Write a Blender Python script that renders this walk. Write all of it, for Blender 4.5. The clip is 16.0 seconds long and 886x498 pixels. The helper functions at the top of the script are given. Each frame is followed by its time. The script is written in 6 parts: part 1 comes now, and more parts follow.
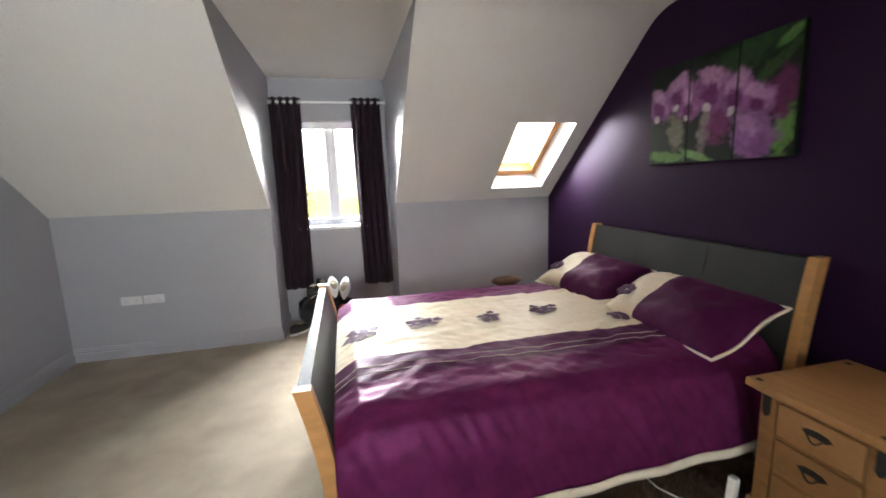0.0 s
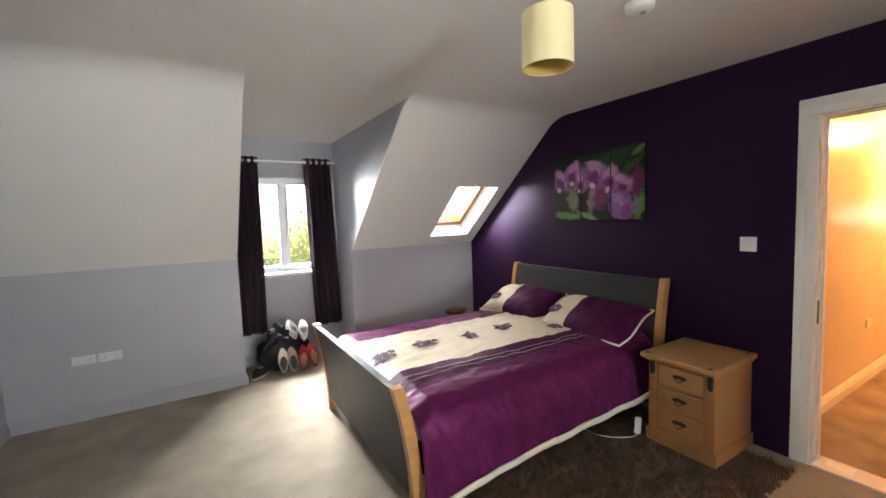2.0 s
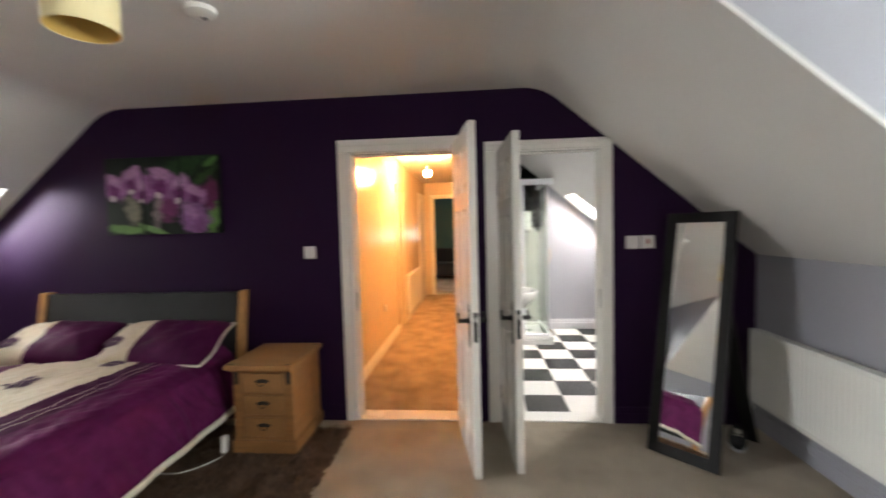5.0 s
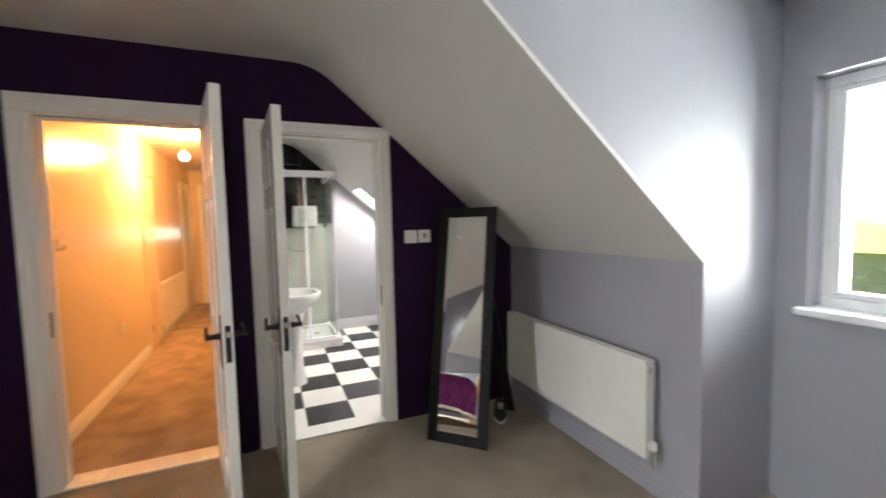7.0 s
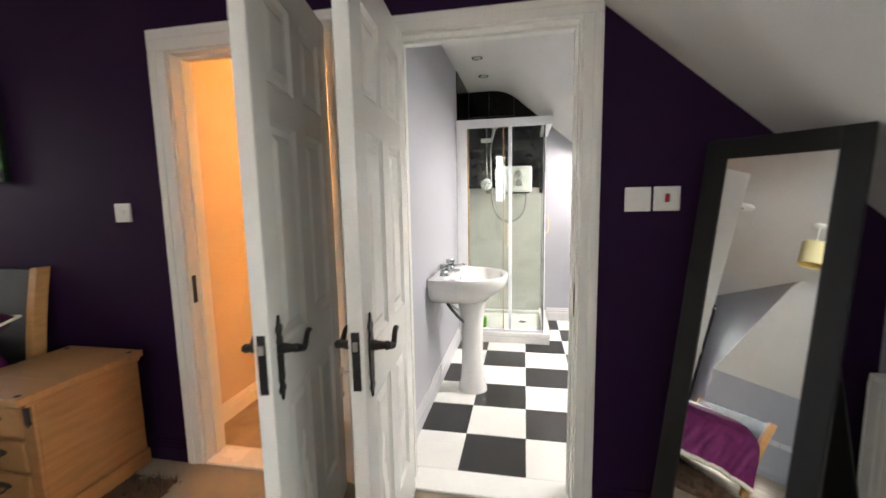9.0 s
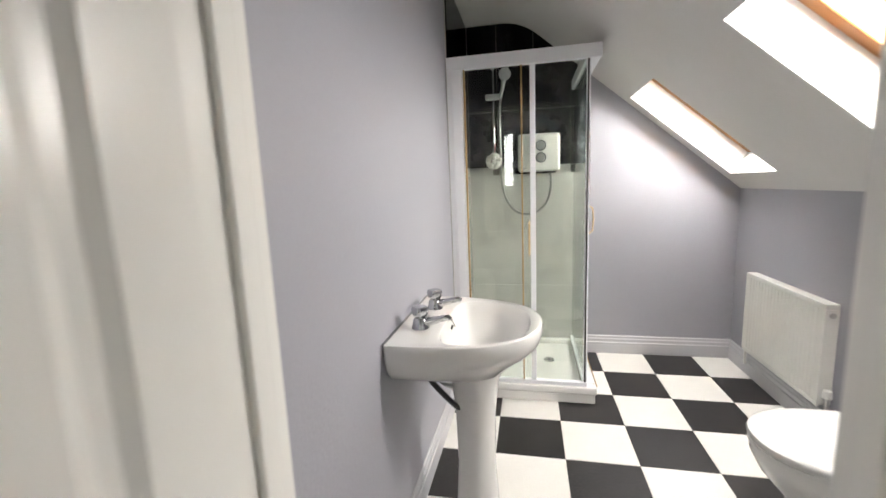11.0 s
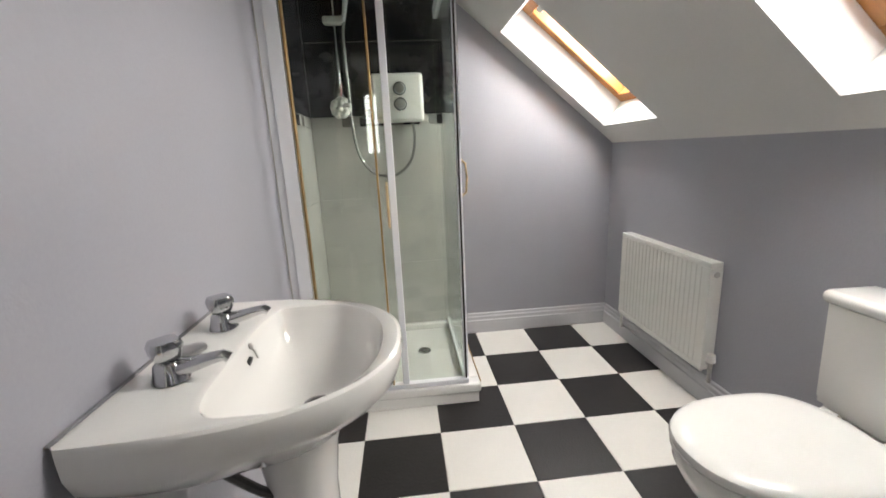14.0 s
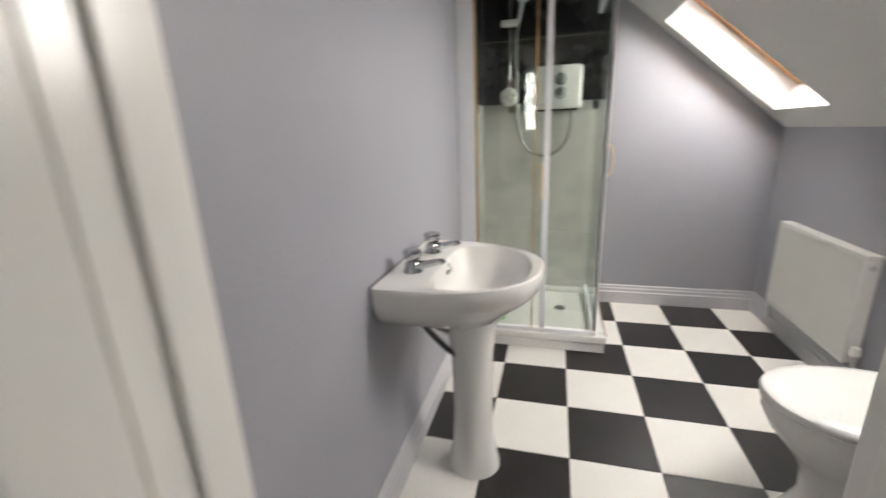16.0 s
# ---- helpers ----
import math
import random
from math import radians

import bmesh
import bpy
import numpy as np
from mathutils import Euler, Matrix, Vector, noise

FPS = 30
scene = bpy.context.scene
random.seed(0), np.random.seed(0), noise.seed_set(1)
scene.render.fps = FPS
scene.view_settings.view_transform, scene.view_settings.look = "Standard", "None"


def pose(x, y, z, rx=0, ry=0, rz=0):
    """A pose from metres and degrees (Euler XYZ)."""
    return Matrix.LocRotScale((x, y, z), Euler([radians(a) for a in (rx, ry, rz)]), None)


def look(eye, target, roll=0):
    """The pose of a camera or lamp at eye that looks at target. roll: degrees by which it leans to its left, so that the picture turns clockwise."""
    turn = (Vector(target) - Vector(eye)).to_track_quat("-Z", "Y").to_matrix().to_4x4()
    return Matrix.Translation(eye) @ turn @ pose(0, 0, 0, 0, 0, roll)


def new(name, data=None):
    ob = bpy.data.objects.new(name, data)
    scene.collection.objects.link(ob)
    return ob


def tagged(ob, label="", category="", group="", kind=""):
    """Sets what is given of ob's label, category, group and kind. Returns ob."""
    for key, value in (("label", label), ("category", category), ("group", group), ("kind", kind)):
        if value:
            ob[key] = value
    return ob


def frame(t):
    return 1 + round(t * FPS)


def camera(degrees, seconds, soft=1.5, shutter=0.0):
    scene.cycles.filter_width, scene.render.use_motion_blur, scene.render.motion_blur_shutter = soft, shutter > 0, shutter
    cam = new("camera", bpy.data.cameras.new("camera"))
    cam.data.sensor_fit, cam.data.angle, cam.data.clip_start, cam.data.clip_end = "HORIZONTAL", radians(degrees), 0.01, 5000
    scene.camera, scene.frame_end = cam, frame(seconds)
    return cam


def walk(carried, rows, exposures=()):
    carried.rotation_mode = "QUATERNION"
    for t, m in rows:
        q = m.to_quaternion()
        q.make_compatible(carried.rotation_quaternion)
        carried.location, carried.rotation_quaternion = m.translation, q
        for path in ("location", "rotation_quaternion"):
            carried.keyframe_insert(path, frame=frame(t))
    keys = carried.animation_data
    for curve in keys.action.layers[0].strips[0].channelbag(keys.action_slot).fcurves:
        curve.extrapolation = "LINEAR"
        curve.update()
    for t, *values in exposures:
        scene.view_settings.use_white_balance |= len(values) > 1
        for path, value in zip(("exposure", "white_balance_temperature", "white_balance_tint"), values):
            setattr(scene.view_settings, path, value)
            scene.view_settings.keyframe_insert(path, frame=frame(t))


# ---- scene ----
cam = camera(94.4, 16.0, soft=1.6, shutter=0.5)
PATH = [
    (0, (0.932, 1.273, 1.326), (1.384, 3.194, 1.001), -1.9),
    (0.5, (0.618, 1.134, 1.389), (1.361, 2.966, 1.088), -1.9),
    (1, (0.398, 0.974, 1.448), (1.275, 2.754, 1.198), -2.2),
    (1.5, (0.219, 0.898, 1.478), (1.175, 2.644, 1.279), -2.2),
    (2, (0.017, 0.885, 1.456), (1.046, 2.593, 1.301), -2.1),
    (2.5, (-0.073, 0.886, 1.462), (1.013, 2.559, 1.323), -2.2),
    (3, (-0.057, 0.863, 1.435), (1.122, 2.474, 1.311), -2.1),
    (3.5, (-0.014, 0.925, 1.419), (1.277, 2.448, 1.296), -2.1),
    (4, (0.08, 0.986, 1.423), (1.579, 2.304, 1.3), -2.1),
    (4.5, (0.068, 0.936, 1.333), (1.917, 1.695, 1.261), -1.6),
    (5, (0.007, 0.852, 1.377), (1.997, 1.015, 1.275), -1.5),
    (5.2, (-0.002, 0.892, 1.374), (1.993, 0.798, 1.267), -1.5),
    (6.25, (0.115, 0.8, 1.362), (1.75, -0.35, 1.22), -1.3),
    (7.5, (0.382, 0.563, 1.331), (2.344, 0.2, 1.191), -1.1),
    (8, (0.649, 0.393, 1.315), (2.64, 0.307, 1.148), -1.0),
    (8.5, (0.942, 0.254, 1.313), (2.922, 0.444, 1.104), -1.1),
    (9, (1.265, 0.202, 1.265), (3.211, 0.592, 1.02), -1.1),
    (11.3, (2.642, 0.349, 1.241), (4.575, 0.751, 0.927), -2.5),
    (11.5, (2.73, 0.346, 1.241), (4.673, 0.699, 0.923), -2.5),
    (12, (2.939, 0.329, 1.234), (4.904, 0.517, 0.915), -2.6),
    (12.5, (3.024, 0.284, 1.234), (4.997, 0.309, 0.907), -2.6),
    (13, (3.051, 0.269, 1.227), (5.019, 0.183, 0.876), -2.7),
    (13.5, (3.055, 0.274, 1.202), (5.011, 0.124, 0.811), -2.7),
    (14, (3.068, 0.278, 1.141), (5.007, 0.105, 0.682), -2.7),
    (14.5, (3.076, 0.296, 1.107), (5.002, 0.136, 0.593), -2.6),
    (15, (3.031, 0.297, 1.14), (4.952, 0.21, 0.588), -2.6),
    (15.5, (2.862, 0.296, 1.171), (4.78, 0.362, 0.605), -2.5),
    (16, (2.608, 0.28, 1.195), (4.463, 0.794, 0.649), -2.3),
]
EXPOSURES = [(0, 0.68), (3.0, 0.66), (3.8, 0.52), (4.8, 0.55), (7.3, 0.36), (8.9, 0.7), (9.3, 0.7), (11.2, 0.08), (12.3, -0.24), (14.0, -0.38), (15.2, -0.34), (16.0, -0.28)]
walk(cam, [(t, look(eye, target, roll)) for t, eye, target, roll in PATH], EXPOSURES)

# ---- world, sun, large lights ----
world = bpy.data.worlds.new("sky")
scene.world = world
world.use_nodes = True
wn = world.node_tree.nodes
sky = wn.new("ShaderNodeTexSky")
sky.sky_type = "NISHITA"
sky.sun_disc = False
sky.sun_elevation, sky.sun_rotation = radians(42), radians(200)
sky.dust_density, sky.air_density = 4.0, 1.0
wn["Background"].inputs[1].default_value = 0.15
world.node_tree.links.new(sky.outputs[0], wn["Background"].inputs[0])

sun_data = bpy.data.lights.new("overcast_sun", "SUN")
sun_data.energy, sun_data.angle, sun_data.color = 0.55, radians(25), (1.0, 0.96, 0.9)
sun = new("overcast_sun", sun_data)
sun.matrix_world = look((0, 0, 10), (1.5, 3.5, 3), 0)


def window_light(name, eye, target, width, height, watts, colour=(1.0, 0.96, 0.92)):
    data = bpy.data.lights.new(name, "AREA")
    data.shape, data.size, data.size_y, data.energy, data.color = "RECTANGLE", width, height, watts, colour
    ob = new(name, data)
    ob.matrix_world = look(eye, target)
    return ob


window_light("daylight_south_window", (1.05, -2.45, 1.25), (1.6, 2.5, 1.6), 0.9, 1.0, 230, (0.95, 1.0, 0.985))
window_light("daylight_west_window", (-1.44, 0.755, 1.68), (0.0, 0.755, 1.62), 0.34, 1.1, 24)
window_light("daylight_north_window", (0.84, 6.35, 2.18), (0.84, 3.6, 0.75), 0.85, 1.15, 900, (0.96, 0.985, 1.0))
window_light("daylight_bedroom_rooflight", (2.485, 4.694, 1.674), (2.485, 4.051, 0.908), 0.30, 0.50, 10)
window_light("daylight_bathroom_rooflight_far", (5.135, -0.734, 1.679), (5.135, -0.091, 0.913), 0.26, 0.46, 24)
window_light("daylight_bathroom_rooflight_near", (3.848, -0.739, 1.674), (3.848, -0.096, 0.908), 0.28, 0.46, 27)

# ---- helpers for building ----
def make_mat(name, colour, rough=0.6, metal=0.0, var=0.12, scale=6.0, bump=0.0, bump_scale=80.0, coat=0.0, spec=0.5, sheen=0.0, other=None, stretch=(1, 1, 1), tint=None, rvar=0.15):
    """A surface with variation at two scales and fine relief."""
    m = bpy.data.materials.new(name)
    m.use_nodes = True
    nt = m.node_tree
    n, l = nt.nodes, nt.links
    b = n["Principled BSDF"]
    tc = n.new("ShaderNodeTexCoord")
    mp = n.new("ShaderNodeMapping")
    mp.inputs["Scale"].default_value = stretch
    l.new(tc.outputs["Object"], mp.inputs["Vector"])
    big = n.new("ShaderNodeTexNoise")
    big.inputs["Scale"].default_value, big.inputs["Detail"].default_value = scale, 5
    small = n.new("ShaderNodeTexNoise")
    small.inputs["Scale"].default_value, small.inputs["Detail"].default_value = bump_scale, 3
    l.new(mp.outputs[0], big.inputs["Vector"])
    l.new(mp.outputs[0], small.inputs["Vector"])
    ramp = n.new("ShaderNodeValToRGB")
    dark = [c * (1 - var) for c in (other or colour)]
    light = [min(1, c * (1 + var * 0.6)) for c in colour]
    ramp.color_ramp.elements[0].position, ramp.color_ramp.elements[1].position = 0.3, 0.7
    ramp.color_ramp.elements[0].color = (*dark, 1)
    ramp.color_ramp.elements[1].color = (*light, 1)
    mix = n.new("ShaderNodeMix")
    mix.data_type = "FLOAT"
    mix.inputs[0].default_value = 0.3
    l.new(big.outputs["Fac"], mix.inputs[2])
    l.new(small.outputs["Fac"], mix.inputs[3])
    l.new(mix.outputs[0], ramp.inputs[0])
    l.new(ramp.outputs[0], b.inputs["Base Color"])
    rr = n.new("ShaderNodeMapRange")
    rr.inputs["To Min"].default_value, rr.inputs["To Max"].default_value = max(0.02, rough * (1 - rvar)), min(1, rough * (1 + rvar))
    l.new(big.outputs["Fac"], rr.inputs["Value"])
    l.new(rr.outputs[0], b.inputs["Roughness"])
    b.inputs["Metallic"].default_value = metal
    b.inputs["Specular IOR Level"].default_value = spec
    b.inputs["Coat Weight"].default_value = coat
    if tint:
        b.inputs["Specular Tint"].default_value = (*tint, 1)
    b.inputs["Coat Roughness"].default_value = 0.08
    if sheen:
        b.inputs["Sheen Weight"].default_value = sheen
        b.inputs["Sheen Roughness"].default_value = 0.4
        b.inputs["Sheen Tint"].default_value = (*[min(1, c * 3 + 0.1) for c in colour], 1)
    if bump:
        bp = n.new("ShaderNodeBump")
        bp.inputs["Strength"].default_value, bp.inputs["Distance"].default_value = min(1, bump * 6), bump * 0.02
        l.new(small.outputs["Fac"], bp.inputs["Height"])
        l.new(bp.outputs[0], b.inputs["Normal"])
    return m


def make_glass(name, tint=(0.96, 0.98, 0.97), rough=0.0):
    m = bpy.data.materials.new(name)
    m.use_nodes = True
    nt = m.node_tree
    nt.nodes.remove(nt.nodes["Principled BSDF"])
    out = nt.nodes["Material Output"]
    tr = nt.nodes.new("ShaderNodeBsdfTransparent")
    tr.inputs[0].default_value = (*tint, 1)
    gl = nt.nodes.new("ShaderNodeBsdfGlossy")
    gl.inputs["Roughness"].default_value = rough
    lw, pw, fr = nt.nodes.new("ShaderNodeLayerWeight"), nt.nodes.new("ShaderNodeMath"), nt.nodes.new("ShaderNodeMath")
    lw.inputs[0].default_value = 0.5
    pw.operation, pw.inputs[1].default_value = "POWER", 5.0
    fr.operation, fr.inputs[1].default_value, fr.inputs[2].default_value = "MULTIPLY_ADD", 0.95, 0.05
    nt.links.new(lw.outputs["Facing"], pw.inputs[0])
    nt.links.new(pw.outputs[0], fr.inputs[0])
    mx = nt.nodes.new("ShaderNodeMixShader")
    nt.links.new(fr.outputs[0], mx.inputs[0])
    nt.links.new(tr.outputs[0], mx.inputs[1])
    nt.links.new(gl.outputs[0], mx.inputs[2])
    nt.links.new(mx.outputs[0], out.inputs[0])
    return m


def make_glow(name, colour, strength):
    m = bpy.data.materials.new(name)
    m.use_nodes = True
    b = m.node_tree.nodes["Principled BSDF"]
    b.inputs["Base Color"].default_value = (0.8, 0.8, 0.8, 1)
    b.inputs["Emission Color"].default_value = (*colour, 1)
    b.inputs["Emission Strength"].default_value = strength
    return m


def box(bm, x0, x1, y0, y1, z0, z1, bevel=0.0, seg=2, m=None):
    r = bmesh.ops.create_cube(bm, size=1)
    vs = r["verts"]
    for v in vs:
        v.co = Vector((x0 + (v.co.x + 0.5) * (x1 - x0), y0 + (v.co.y + 0.5) * (y1 - y0), z0 + (v.co.z + 0.5) * (z1 - z0)))
        if m is not None:
            v.co = m @ v.co
    if bevel:
        es = {e for v in vs for e in v.link_edges}
        bmesh.ops.bevel(bm, geom=list(es), offset=bevel, segments=seg, affect="EDGES", profile=0.5)
    return bm


def boxm(*a, **k):
    return box(bmesh.new(), *a, **k)


def cyl(bm, p, q, r0, r1=None, n=20, cap=True):
    p, q = Vector(p), Vector(q)
    d = q - p
    m = Matrix.Translation((p + q) / 2) @ d.to_track_quat("Z", "Y").to_matrix().to_4x4()
    bmesh.ops.create_cone(bm, cap_ends=cap, segments=n, radius1=r0, radius2=r0 if r1 is None else r1, depth=d.length, matrix=m)
    return bm


def ball(bm, c, rx, ry=None, rz=None, u=18, v=12):
    ry, rz = ry or rx, rz or rx
    bmesh.ops.create_uvsphere(bm, u_segments=u, v_segments=v, radius=1, matrix=Matrix.Translation(c) @ Matrix.Diagonal((rx, ry, rz, 1)))
    return bm


def prism(bm, pts, a, b, axis="x"):
    """A polygon given in the two other axes, drawn out along the axis from a to b."""
    def at(u, v, w):
        return {"x": (w, u, v), "y": (u, w, v), "z": (u, v, w)}[axis]
    lo = [bm.verts.new(at(u, v, a)) for u, v in pts]
    hi = [bm.verts.new(at(u, v, b)) for u, v in pts]
    k = len(pts)
    bm.faces.new(lo)
    bm.faces.new(list(reversed(hi)))
    for i in range(k):
        bm.faces.new((lo[i], hi[i], hi[(i + 1) % k], lo[(i + 1) % k]))
    return bm


def tube(bm, pts, r, n=10, closed=False):
    pts = [Vector(p) for p in pts]
    rings = []
    k = len(pts)
    up = Vector((0.13, 0.27, 1)).normalized()
    for i, p in enumerate(pts):
        d = (pts[(i + 1) % k] - pts[i - 1]) if closed else (pts[min(i + 1, k - 1)] - pts[max(i - 1, 0)])
        d.normalize()
        s = d.cross(up)
        if s.length < 1e-3:
            s = d.cross(Vector((1, 0, 0)))
        s.normalize()
        t = s.cross(d)
        rr = r[i] if isinstance(r, (list, tuple)) else r
        rings.append([bm.verts.new(p + (s * math.cos(2 * math.pi * j / n) + t * math.sin(2 * math.pi * j / n)) * rr) for j in range(n)])
    for i in range(k if closed else k - 1):
        a, b = rings[i], rings[(i + 1) % k]
        for j in range(n):
            bm.faces.new((a[j], a[(j + 1) % n], b[(j + 1) % n], b[j]))
    if not closed:
        bm.faces.new(list(reversed(rings[0])))
        bm.faces.new(rings[-1])
    return bm


def lathe(bm, prof, n=28, c=(0, 0, 0), sx=1.0, sy=1.0):
    rings = [[bm.verts.new((c[0] + r * sx * math.cos(2 * math.pi * j / n), c[1] + r * sy * math.sin(2 * math.pi * j / n), c[2] + z)) for j in range(n)] for r, z in prof]
    for a, b in zip(rings, rings[1:]):
        for j in range(n):
            bm.faces.new((a[j], a[(j + 1) % n], b[(j + 1) % n], b[j]))
    return bm


def sheet(bm, f, nu, nv, closed_u=False):
    g = [[bm.verts.new(f(i / (nu if closed_u else nu - 1), j / (nv - 1))) for j in range(nv)] for i in range(nu)]
    for i in range(nu if closed_u else nu - 1):
        for j in range(nv - 1):
            a, b = g[i], g[(i + 1) % nu]
            bm.faces.new((a[j], b[j], b[j + 1], a[j + 1]))
    return g


def link_mesh(name, bm, material, smooth=False):
    me = bpy.data.meshes.new(name)
    bmesh.ops.recalc_face_normals(bm, faces=bm.faces)
    bm.to_mesh(me)
    bm.free()
    for mt in material if isinstance(material, (list, tuple)) else [material]:
        me.materials.append(mt)
    if smooth:
        me.shade_smooth()
        me.set_sharp_from_angle(angle=radians(38))
    return new(name, me)


def part(name, bm, material, parent, label="", smooth=False):
    ob = link_mesh(name, bm, material, smooth)
    ob.parent = parent
    if label:
        ob["label"] = label
    return ob


def thing(name, label, category, m=None, group="", kind=""):
    ob = new(name)
    ob.empty_display_size = 0.1
    if m is not None:
        ob.matrix_world = m
    return tagged(ob, label, category, group, kind)


def struct(name, bm, material, label, category, smooth=False):
    return tagged(link_mesh(name, bm, material, smooth), label, category, "", "structure")


# ---- materials ----
PURPLE = make_mat("purple_satin_paint", (0.0205, 0.0060, 0.0300), 0.60, var=0.03, scale=3, bump=0.03, bump_scale=140, rvar=0.02, spec=0.15, tint=(0.9, 0.75, 1.0))
GREY = make_mat("lilac_grey_paint", (0.34, 0.34, 0.375), 0.44, var=0.05, scale=2.5, bump=0.08, bump_scale=120)
OFFWHITE = make_mat("off_white_paint", (0.67, 0.658, 0.638), 0.65, var=0.05, scale=2.0, bump=0.10, bump_scale=120)
REVEAL = make_mat("white_reveal_paint", (0.66, 0.66, 0.66), 0.6, var=0.03, bump=0.05)
HALLPAINT = make_mat("cream_hall_paint", (0.70, 0.60, 0.45), 0.22, var=0.05, scale=2.0, bump=0.08, bump_scale=120)
SKIRT = make_mat("pale_grey_gloss", (0.50, 0.50, 0.52), 0.35, var=0.04)
GLOSS = make_mat("white_gloss_paint", (0.85, 0.84, 0.795), 0.26, var=0.02, scale=4, bump=0.02, bump_scale=60, stretch=(1, 1, 0.3))
CARPET = make_mat("beige_carpet", (0.57, 0.485, 0.365), 0.95, var=0.22, scale=3.4, other=(0.43, 0.335, 0.225), bump=0.8, bump_scale=420, sheen=0.25)
HALLCARPET = make_mat("tan_hall_carpet", (0.56, 0.44, 0.31), 0.95, other=(0.33, 0.225, 0.14), var=0.28, scale=4.5, bump=0.8, bump_scale=420, sheen=0.2)
RUG = make_mat("brown_shag", (0.115, 0.065, 0.036), 0.9, var=0.5, scale=14, bump=0.8, bump_scale=200, sheen=0.3)
RUGPILE = bpy.data.materials.new("brown_tufts")
RUGPILE.use_nodes = True
rn, rl = RUGPILE.node_tree.nodes, RUGPILE.node_tree.links
geo, rmp = rn.new("ShaderNodeNewGeometry"), rn.new("ShaderNodeValToRGB")
rmp.color_ramp.elements[0].color, rmp.color_ramp.elements[1].color = (0.036, 0.019, 0.011, 1), (0.20, 0.120, 0.072, 1)
rl.new(geo.outputs["Random Per Island"], rmp.inputs[0])
rl.new(rmp.outputs[0], rn["Principled BSDF"].inputs["Base Color"])
rn["Principled BSDF"].inputs["Roughness"].default_value = 0.85
PINE = make_mat("waxed_pine", (0.31, 0.150, 0.052), 0.42, var=0.28, scale=5, bump=0.12, bump_scale=60, stretch=(1, 1, 7))
PINETOP = make_mat("waxed_pine_top", (0.34, 0.175, 0.065), 0.40, var=0.28, scale=5, bump=0.12, bump_scale=60, stretch=(7, 1, 1))
BEECH = make_mat("lacquered_beech", (0.52, 0.27, 0.10), 0.35, var=0.2, scale=5, bump=0.06, bump_scale=60, stretch=(2, 2, 8))
VELUXWOOD = make_mat("lacquered_pine_frame", (0.50, 0.225, 0.075), 0.38, var=0.25, scale=6, bump=0.05, stretch=(8, 1, 1))
LEATHER = make_mat("black_leather", (0.0075, 0.0075, 0.0085), 0.36, spec=0.28, var=0.25, scale=9, bump=0.35, bump_scale=260)
IRON = make_mat("black_iron", (0.020, 0.018, 0.017), 0.45, metal=0.4, var=0.3, scale=20, bump=0.3, bump_scale=150)
BLACKWOOD = make_mat("black_stained_wood", (0.006, 0.0055, 0.006), 0.45, spec=0.25, var=0.3, scale=8, bump=0.1, stretch=(6, 6, 1))
CHROME = make_mat("chrome", (0.56, 0.565, 0.575), 0.09, metal=1.0, var=0.05)
STEEL = make_mat("brushed_steel", (0.55, 0.54, 0.52), 0.3, metal=1.0, var=0.1)
HOSESTEEL = make_mat("dull_ribbed_steel", (0.26, 0.26, 0.25), 0.38, metal=1.0, var=0.25, scale=30)
GOLD = make_mat("tarnished_gold_trim", (0.44, 0.29, 0.125), 0.40, metal=0.8, var=0.25, scale=12)
PALEGOLD = make_mat("pale_gold_handle", (0.66, 0.50, 0.29), 0.35, metal=0.35, var=0.15, scale=14)
PORCELAIN = make_mat("white_porcelain", (0.78, 0.77, 0.74), 0.10, var=0.02, coat=0.6)
SEATPLASTIC = make_mat("white_toilet_seat", (0.74, 0.735, 0.71), 0.2, var=0.02)
RADWHITE = make_mat("white_radiator_enamel", (0.74, 0.74, 0.70), 0.32, var=0.05, scale=4)
GREYPLASTIC = make_mat("grey_white_plastic", (0.58, 0.58, 0.60), 0.4, var=0.03)
PLASTIC = make_mat("white_plastic", (0.78, 0.77, 0.73), 0.35, var=0.03)
UPVC = make_mat("white_upvc", (0.82, 0.83, 0.85), 0.3, var=0.02)
GLASS = make_glass("window_glass")
SHOWERGLASS = make_glass("green_tinted_shower_glass", (0.92, 0.955, 0.93))
SATIN = make_mat("plum_satin", (0.116, 0.0158, 0.076), 0.46, metal=0.20, var=0.30, scale=10, bump=0.11, bump_scale=26, spec=0.07, stretch=(1, 2.0, 1))
DARKSATIN = make_mat("dark_plum_satin", (0.068, 0.0100, 0.047), 0.48, metal=0.18, var=0.25, scale=10, bump=0.09, bump_scale=30, spec=0.05, stretch=(1, 2.0, 1))
CREAM = make_mat("cream_satin", (0.60, 0.49, 0.335), 0.5, var=0.10, scale=10, bump=0.10, bump_scale=30, sheen=0.2, stretch=(2.0, 1, 1))
MOTIF = make_mat("plum_embroidery", (0.17, 0.085, 0.15), 0.6, var=0.6, scale=60, bump=0.5, bump_scale=300, spec=0.15, other=(0.03, 0.010, 0.028))
PIPING = make_mat("ivory_piping", (0.72, 0.66, 0.54), 0.6, var=0.08)
CURTAIN = make_mat("aubergine_curtain", (0.020, 0.0060, 0.017), 0.55, var=0.4, scale=12, bump=0.2, bump_scale=300, stretch=(3, 3, 0.15))
SHADE = make_mat("cream_lamp_shade", (0.74, 0.64, 0.36), 0.8, var=0.06, scale=9, bump=0.1, bump_scale=300)
SHADEIN = make_mat("ochre_shade_lining", (0.55, 0.36, 0.09), 0.8, var=0.06)
